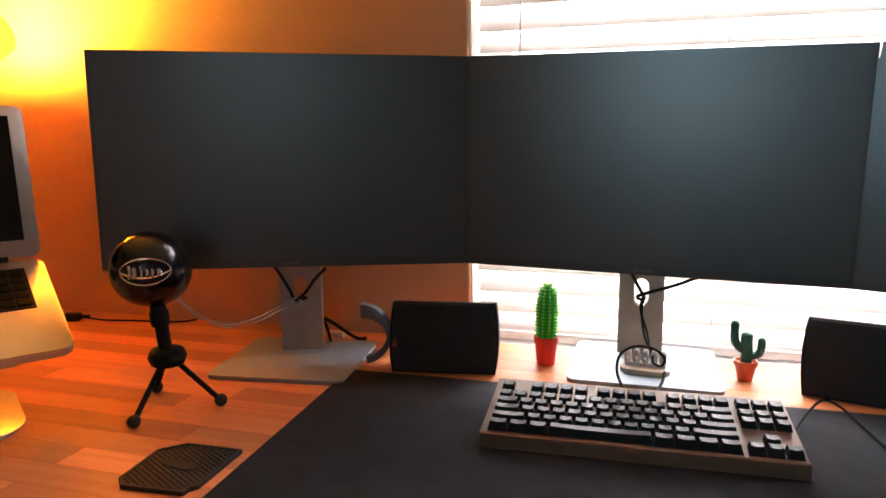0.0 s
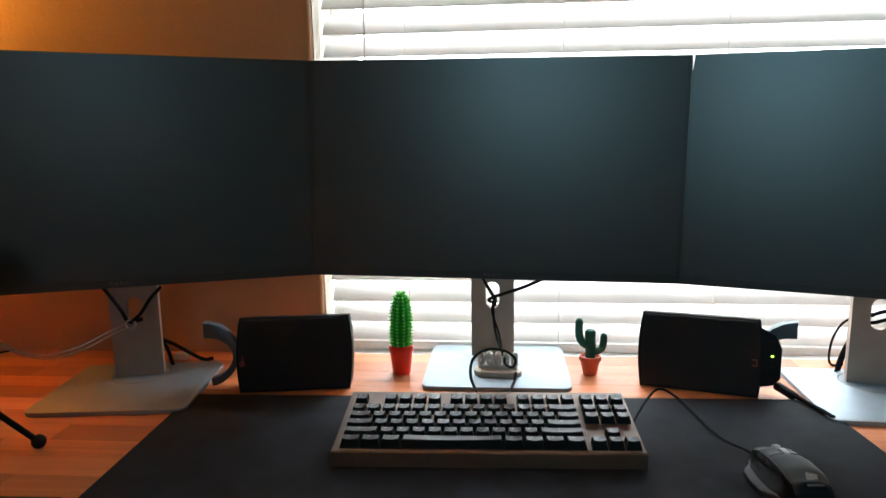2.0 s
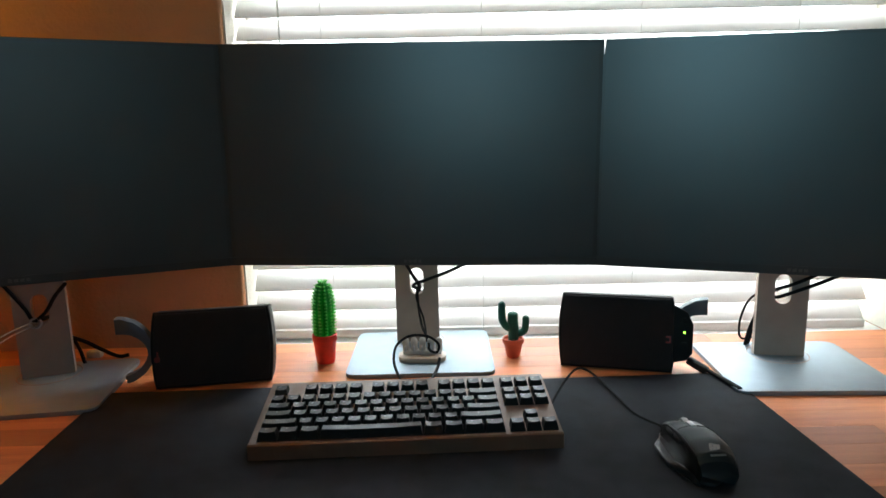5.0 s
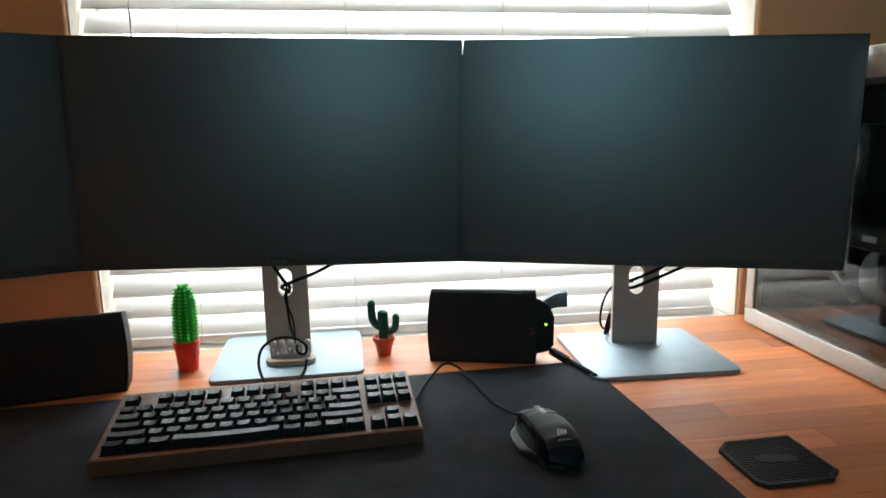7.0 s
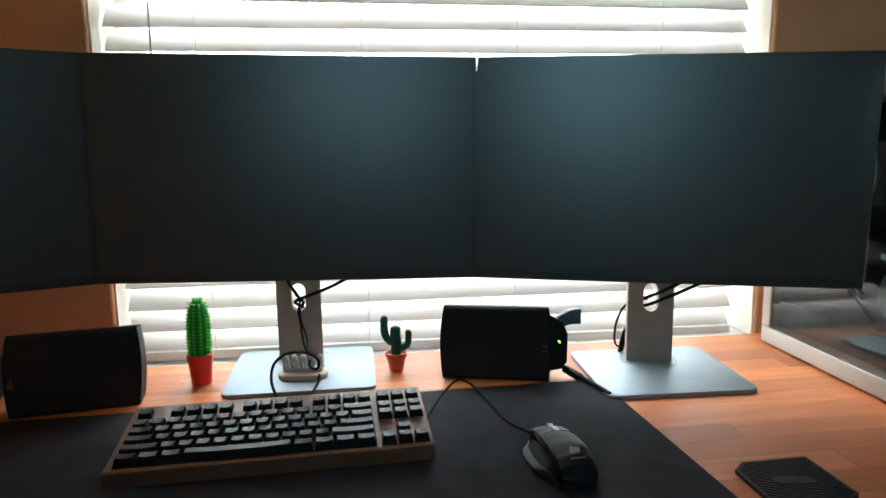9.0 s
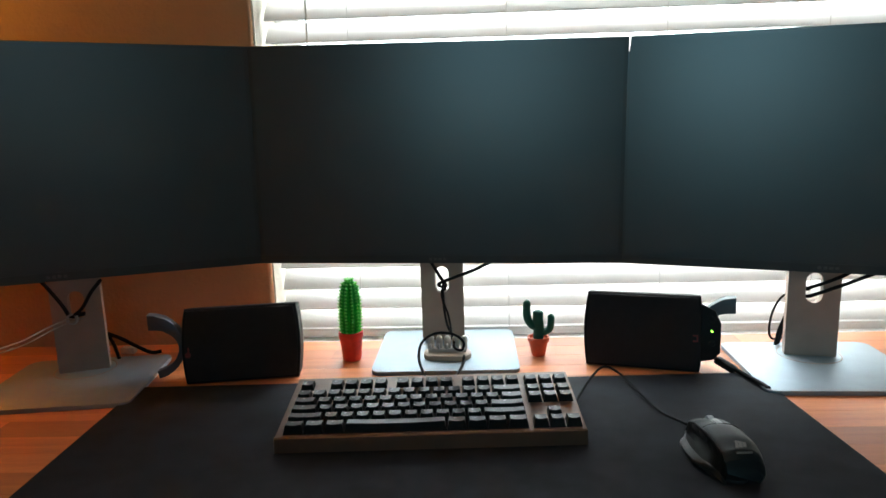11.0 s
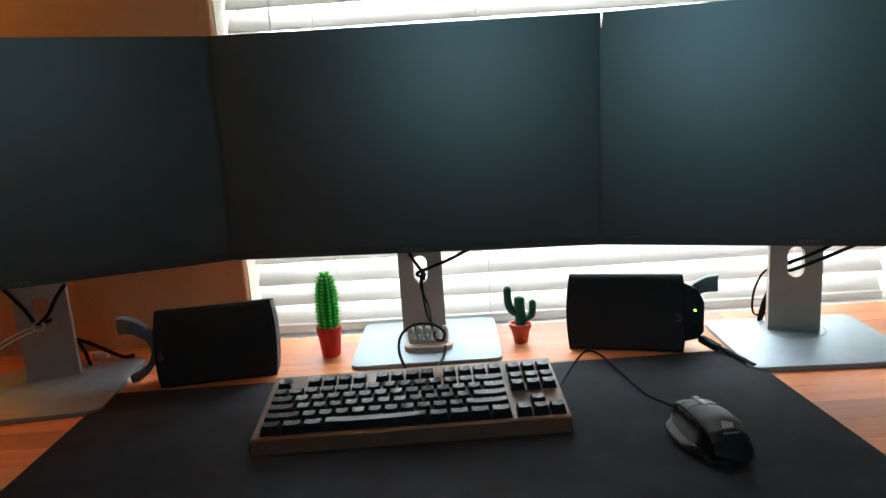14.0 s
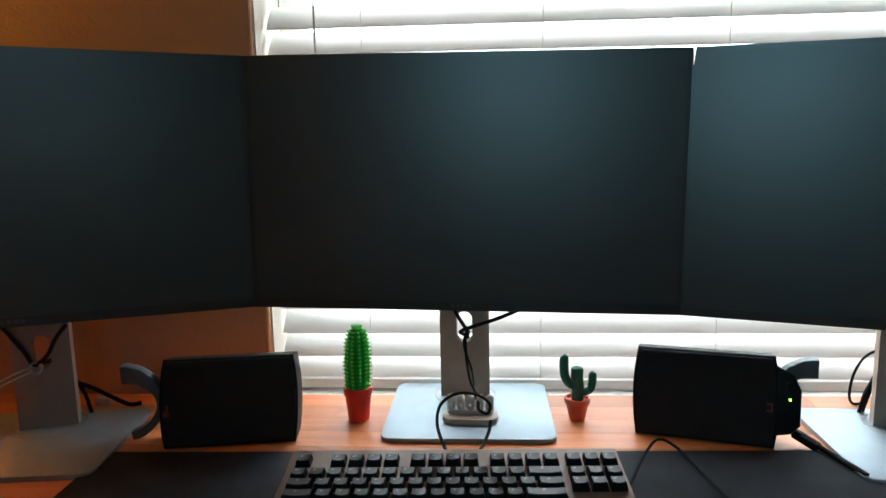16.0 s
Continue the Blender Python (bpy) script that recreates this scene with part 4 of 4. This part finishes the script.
part("hub", lathe([(0, -0.013), (0.014, -0.0125), (0.022, -0.009), (0.0255, 0), (0.022, 0.009), (0.014, 0.0125), (0, 0.013)], 28), M_BLACK, mic, at=pose(0, 0, 0.075, 3, 4, 0))
for x, y in ((-0.004, -0.067), (0.062, 0.025), (-0.059, 0.043)):
    leg = part("leg", tube([(x * 0.16, y * 0.16, 0.068), (x * 0.97, y * 0.97, 0.0105)], 0.0037, 10, 1), M_BLACK, mic)
    part("foot", ball(0.0088, x, y, 0.0088, 16, 10), M_RUBBER, leg)
for dx, dz, r in ((0.0, 0.0, 0.0021), (0.004, -0.005, 0.0016)):
    solo("microphone_cable", tube([(-0.612, -0.240, 0.908 + dz), (-0.602 + dx, -0.205, 0.872 + dz), (-0.596 + dx, -0.150, 0.842 + dz), (-0.592 + dx, -0.080, 0.832 + dz), (-0.580 + dx, -0.032, 0.838 + dz), (-0.566 + dx, -0.008, 0.843 + dz), (-0.560 + dx, 0.000, 0.842 + dz)], r * 0.58, 8), M_GREYCABLE, "pale translucent cable hanging from microphone to monitor", "cable")
solo("cable_tie", turned(lathe([(0.006, -0.003), (0.0085, -0.003), (0.0085, 0.003), (0.006, 0.003), (0.006, -0.003)], 20), pose(-0.559, -0.002, 0.842, 70, 20, 0)), M_STEEL, "small metal clip gathering the cables at the neck", "clip")

# ---- laptop on its stand ----
FX, FY = 0.82, -0.572
lap_yaw = math.degrees(math.atan2(0.82, 0.572))
laptop = thing("laptop", pose(-0.948, -0.354, 0.945, 0, 0, lap_yaw), "open silver aluminium laptop with a dark screen on a stand", "laptop")
TILT_DOWN = 22.0
LW, LD = 0.325, 0.225
DECK = pose(0, 0, 0, TILT_DOWN, 0, 0)
part("base", turned(prism(round_rect(LW, LD, 0.012, cy=-LD / 2), -0.013, 0.0, 0.003), Matrix.Identity(4)), M_ALU, laptop, "silver aluminium base", at=DECK)
well = part("keyboard_well", box(0.272, 0.105, 0.0012, 0, -0.075, 0.0002, 0.0004, 1), M_BLACK, laptop, at=DECK)
LAPKEY = finish(box(0.0158, 0.0155, 0.0022, 0, 0, 0, 0.0008, 1), M_KEY, "lap_key")
for r in range(5):
    for c in range(14):
        part("laptop_key", LAPKEY, None, well, at=pose(-0.1235 + 0.019 * c, -0.0365 - 0.0190 * r, 0.0018))
part("trackpad", box(0.105, 0.076, 0.0006, 0, -0.176, 0.0003), M_STEEL, laptop, at=DECK)
LID = pose(0, 0.004, 0.004, -9, 0, 0)
part("lid", turned(prism(round_rect(LW, 0.222, 0.011, cy=0.111), -0.006, 0.0, 0.0015), UPRIGHT), M_ALU, laptop, "silver screen lid", at=LID @ pose(0, -0.0, 0.0))
part("display", box(LW - 0.038, 0.0012, 0.182, 0, -0.0004, 0.116), M_LAPSCREEN, laptop, "dark glossy display", at=LID)
part("hinge", turned(rod(0.006, 0.24, 0, 0, -0.12, 16), pose(0, 0.003, 0.001, 0, 90, 0)), M_BLACK, laptop)
stand = thing("laptop_stand", pose(-0.893, -0.415, DESK, 0, 0, lap_yaw), "curved silver aluminium laptop stand", "laptop stand")
part("foot", prism(round_rect(0.25, 0.21, 0.05), 0.0, 0.0055, 0.002), M_ALU, stand)
part("riser", turned(prism([(0.080, 0.004), (0.102, 0.020), (0.100, 0.060), (0.078, 0.128), (0.072, 0.156), (0.066, 0.155), (0.070, 0.126), (0.092, 0.060), (0.094, 0.022), (0.078, 0.0095)], -0.075, 0.075, 0.001), pose(0, 0, 0, 90, 0, 90)), M_ALU, stand)
part("tray", turned(box(0.24, 0.225, 0.005, 0, -0.11, -0.018, 0.002), pose(0, 0.09, 0.194, TILT_DOWN, 0, 0)), M_ALU, stand)

# ---- lamp with its bowl shade ----
lamp = thing("table_lamp", pose(-1.226, -0.055, DESK), "lit table lamp, its amber bowl shade turned to the wall", "lamp")
part("foot", lathe([(0, 0), (0.075, 0), (0.078, 0.004), (0.06, 0.012), (0.012, 0.020), (0.008, 0.03), (0, 0.03)], 36), M_SHADE, lamp)
part("pole", tube([(0, -0.005, 0.02), (0, -0.006, 0.40), (0, -0.006, 0.500), (0, 0.000, 0.522), (0, 0.012, 0.530)], 0.006, 14, 5), M_SHADE, lamp)
HEAD_AT = pose(0, 0.006, 0.530, -42, 0, 0)
part("shade", lathe([(0.014, 0.0), (0.040, 0.005), (0.062, 0.018), (0.078, 0.040), (0.085, 0.064), (0.0875, 0.084), (0.0855, 0.084), (0.083, 0.065), (0.076, 0.042), (0.060, 0.021), (0.040, 0.008), (0.014, 0.003), (0.014, 0.0)], 48), M_FROST, lamp, "amber frosted bowl shade", at=HEAD_AT)
part("socket", rod(0.0135, 0.030, 0, 0, 0.0, 16), M_BLACK, lamp, at=HEAD_AT)

# ---- computer case with a glass side ----
PX0, PX1, PY0, PY1, PZ0, PZ1 = 0.797, 1.010, -0.300, 0.094, 0.7550, 1.204
pc = thing("computer_case", pose(PX0, 0, DESK), "white computer case with a smoked glass side showing its parts", "computer case")


def pcbox(name, x0, x1, y0, y1, z0, z1, material, label="", bev=0.0, parent=None):
    return part(name, box(x1 - x0, y1 - y0, z1 - z0, (x0 + x1) / 2 - PX0, (y0 + y1) / 2, (z0 + z1) / 2 - DESK, bev), material, parent or pc, label)


pcbox("bottom_frame", PX0, PX1, PY0, PY1, PZ0, PZ0 + 0.028, M_PCWHITE, "white lower frame", 0.003)
pcbox("top_frame", PX0, PX1, PY0, PY1, PZ1 - 0.042, PZ1, M_PCWHITE, "white upper frame", 0.003)
pcbox("back_post", PX0, PX0 + 0.02, PY1 - 0.022, PY1, PZ0 + 0.0285, PZ1 - 0.0425, M_PCWHITE, "", 0.002)
pcbox("front_post", PX0, PX0 + 0.02, PY0, PY0 + 0.040, PZ0 + 0.0285, PZ1 - 0.0425, M_PCWHITE, "", 0.002)
pcbox("back_panel", PX0 + 0.0205, PX1, PY1 - 0.004, PY1, PZ0 + 0.0285, PZ1 - 0.0425, M_PCWHITE)
pcbox("front_panel", PX0 + 0.0205, PX1, PY0, PY0 + 0.006, PZ0 + 0.0285, PZ1 - 0.0425, M_PCWHITE)
pcbox("far_panel", PX1 - 0.004, PX1, PY0 + 0.007, PY1 - 0.005, PZ0 + 0.0285, PZ1 - 0.0425, M_PCWHITE)
pcbox("glass_panel", PX0 + 0.003, PX0 + 0.007, PY0 + 0.0405, PY1 - 0.0225, PZ0 + 0.0285, PZ1 - 0.0425, M_PCGLASS, "smoked glass side panel")
pcbox("top_groove", PX0 - 0.0008, PX0 + 0.004, PY0 + 0.004, PY1 - 0.004, PZ1 - 0.0150, PZ1 - 0.0135, M_STEEL)
pcbox("motherboard_tray", 0.955, 0.960, PY0 + 0.012, PY1 - 0.006, PZ0 + 0.030, PZ1 - 0.044, M_PCDARK)
pcbox("motherboard", 0.945, 0.950, -0.175, 0.080, 0.915, 1.150, M_BOARD)
pcbox("power_shroud", 0.822, 0.950, -0.200, 0.085, PZ0 + 0.030, 0.830, M_PCDARK, "", 0.003)
gpu = pcbox("graphics_card", 0.830, 0.942, -0.190, 0.085, 0.925, 0.962, M_PCDARK, "black graphics card", 0.004)
pcbox("card_edge", 0.828, 0.8295, -0.150, -0.125, 0.938, 0.946, M_STEEL, "", 0.0, gpu)
for k in range(2):
    part("card_fan", turned(lathe([(0.012, 0), (0.036, 0.002), (0.038, 0.004), (0.012, 0.004), (0.012, 0)], 28), pose(0.085, -0.11 + 0.1 * k, 0.171, 0, 0, 0)), M_BLACK, gpu)
cooler = pcbox("cpu_cooler", 0.868, 0.943, -0.075, 0.035, 1.005, 1.100, M_PCDARK, "", 0.004)
part("cooler_ring", turned(lathe([(0.038, 0), (0.046, 0.0), (0.046, 0.006), (0.038, 0.006), (0.038, 0)], 36), pose(0.0702, -0.02, 0.302, 0, -90, 0)), M_STEEL, cooler)
for k in range(7):
    part("cooler_blade", turned(box(0.002, 0.012, 0.030, 0, 0, 0.021, 0.0008, 1), pose(0.0690, -0.02, 0.302, 360 / 7 * k, 0, 0) @ pose(0, 0, 0, 0, 0, 35)), M_STEEL, cooler)
for k in range(4):
    ram = pcbox("memory_stick", 0.905, 0.944, -0.096 - 0.010 * k, -0.090 - 0.010 * k, 1.000, 1.125, M_GOLD, "brass-coloured heat spreader", 0.001)
pcbox("top_bracket", 0.850, 0.940, -0.190, -0.130, 1.118, 1.126, M_STEEL, "", 0.001)
pcbox("drive_box", 0.840, 0.948, -0.250, -0.205, 0.860, 0.905, M_STEEL, "", 0.003)
for k in range(9):
    dx = 0.0045 * k
    part("sleeved_cable", tube([(0.150 - dx * 0.2, -0.100 - dx, 0.146), (0.095 - dx * 0.6, -0.106 - dx, 0.168 + dx * 0.2), (0.052 - dx * 0.4, -0.113 - dx, 0.158 + dx * 0.3), (0.040, -0.122 - dx * 0.9, 0.120 + dx * 0.2), (0.060 + dx * 0.4, -0.134 - dx * 0.5, 0.096), (0.120, -0.138, 0.088)], 0.0021, 8, 7), M_SLEEVE, pc, "white sleeved cable")
part("black_lead", tube([(0.13, 0.02, 0.10), (0.08, -0.01, 0.13), (0.05, -0.06, 0.12), (0.05, -0.10, 0.09)], 0.003, 8, 7), M_CABLE, pc)
for y in (PY0 + 0.05, PY1 - 0.06):
    for x in (PX0 + 0.03, PX1 - 0.03):
        part("foot", box(0.03, 0.05, PZ0 - DESK - 0.0004, x - PX0, y, (PZ0 - DESK) / 2 + 0.0002, 0.002), M_RUBBER, pc)

# ---- desk top: every stave a piece ----
stave_rows = 16
sw = (DY1 - DY0) / stave_rows
rng = random.Random(11)
STAVE_MESH = {}
for r in range(stave_rows):
    x = DX0
    y = DY1 - (r + 0.5) * sw
    cut = rng.uniform(0.1, 0.5)
    while x < DX1 - 0.001:
        ln = round(min(cut, DX1 - x), 2) if DX1 - x > 0.2 else DX1 - x
        cut = rng.choice((0.34, 0.42, 0.48, 0.56, 0.64))
        if DX1 - (x + ln) < 0.08:
            ln = DX1 - x
        key_ = round(ln, 3)
        if key_ not in STAVE_MESH:
            STAVE_MESH[key_] = finish(box(ln - 0.0002, sw - 0.0002, 0.03, 0, 0, 0, 0.00018, 1), M_WOOD, "stave", False)
        part("stave", STAVE_MESH[key_], None, desk, at=pose(x + ln / 2, y, DESK - 0.015))
        x += ln
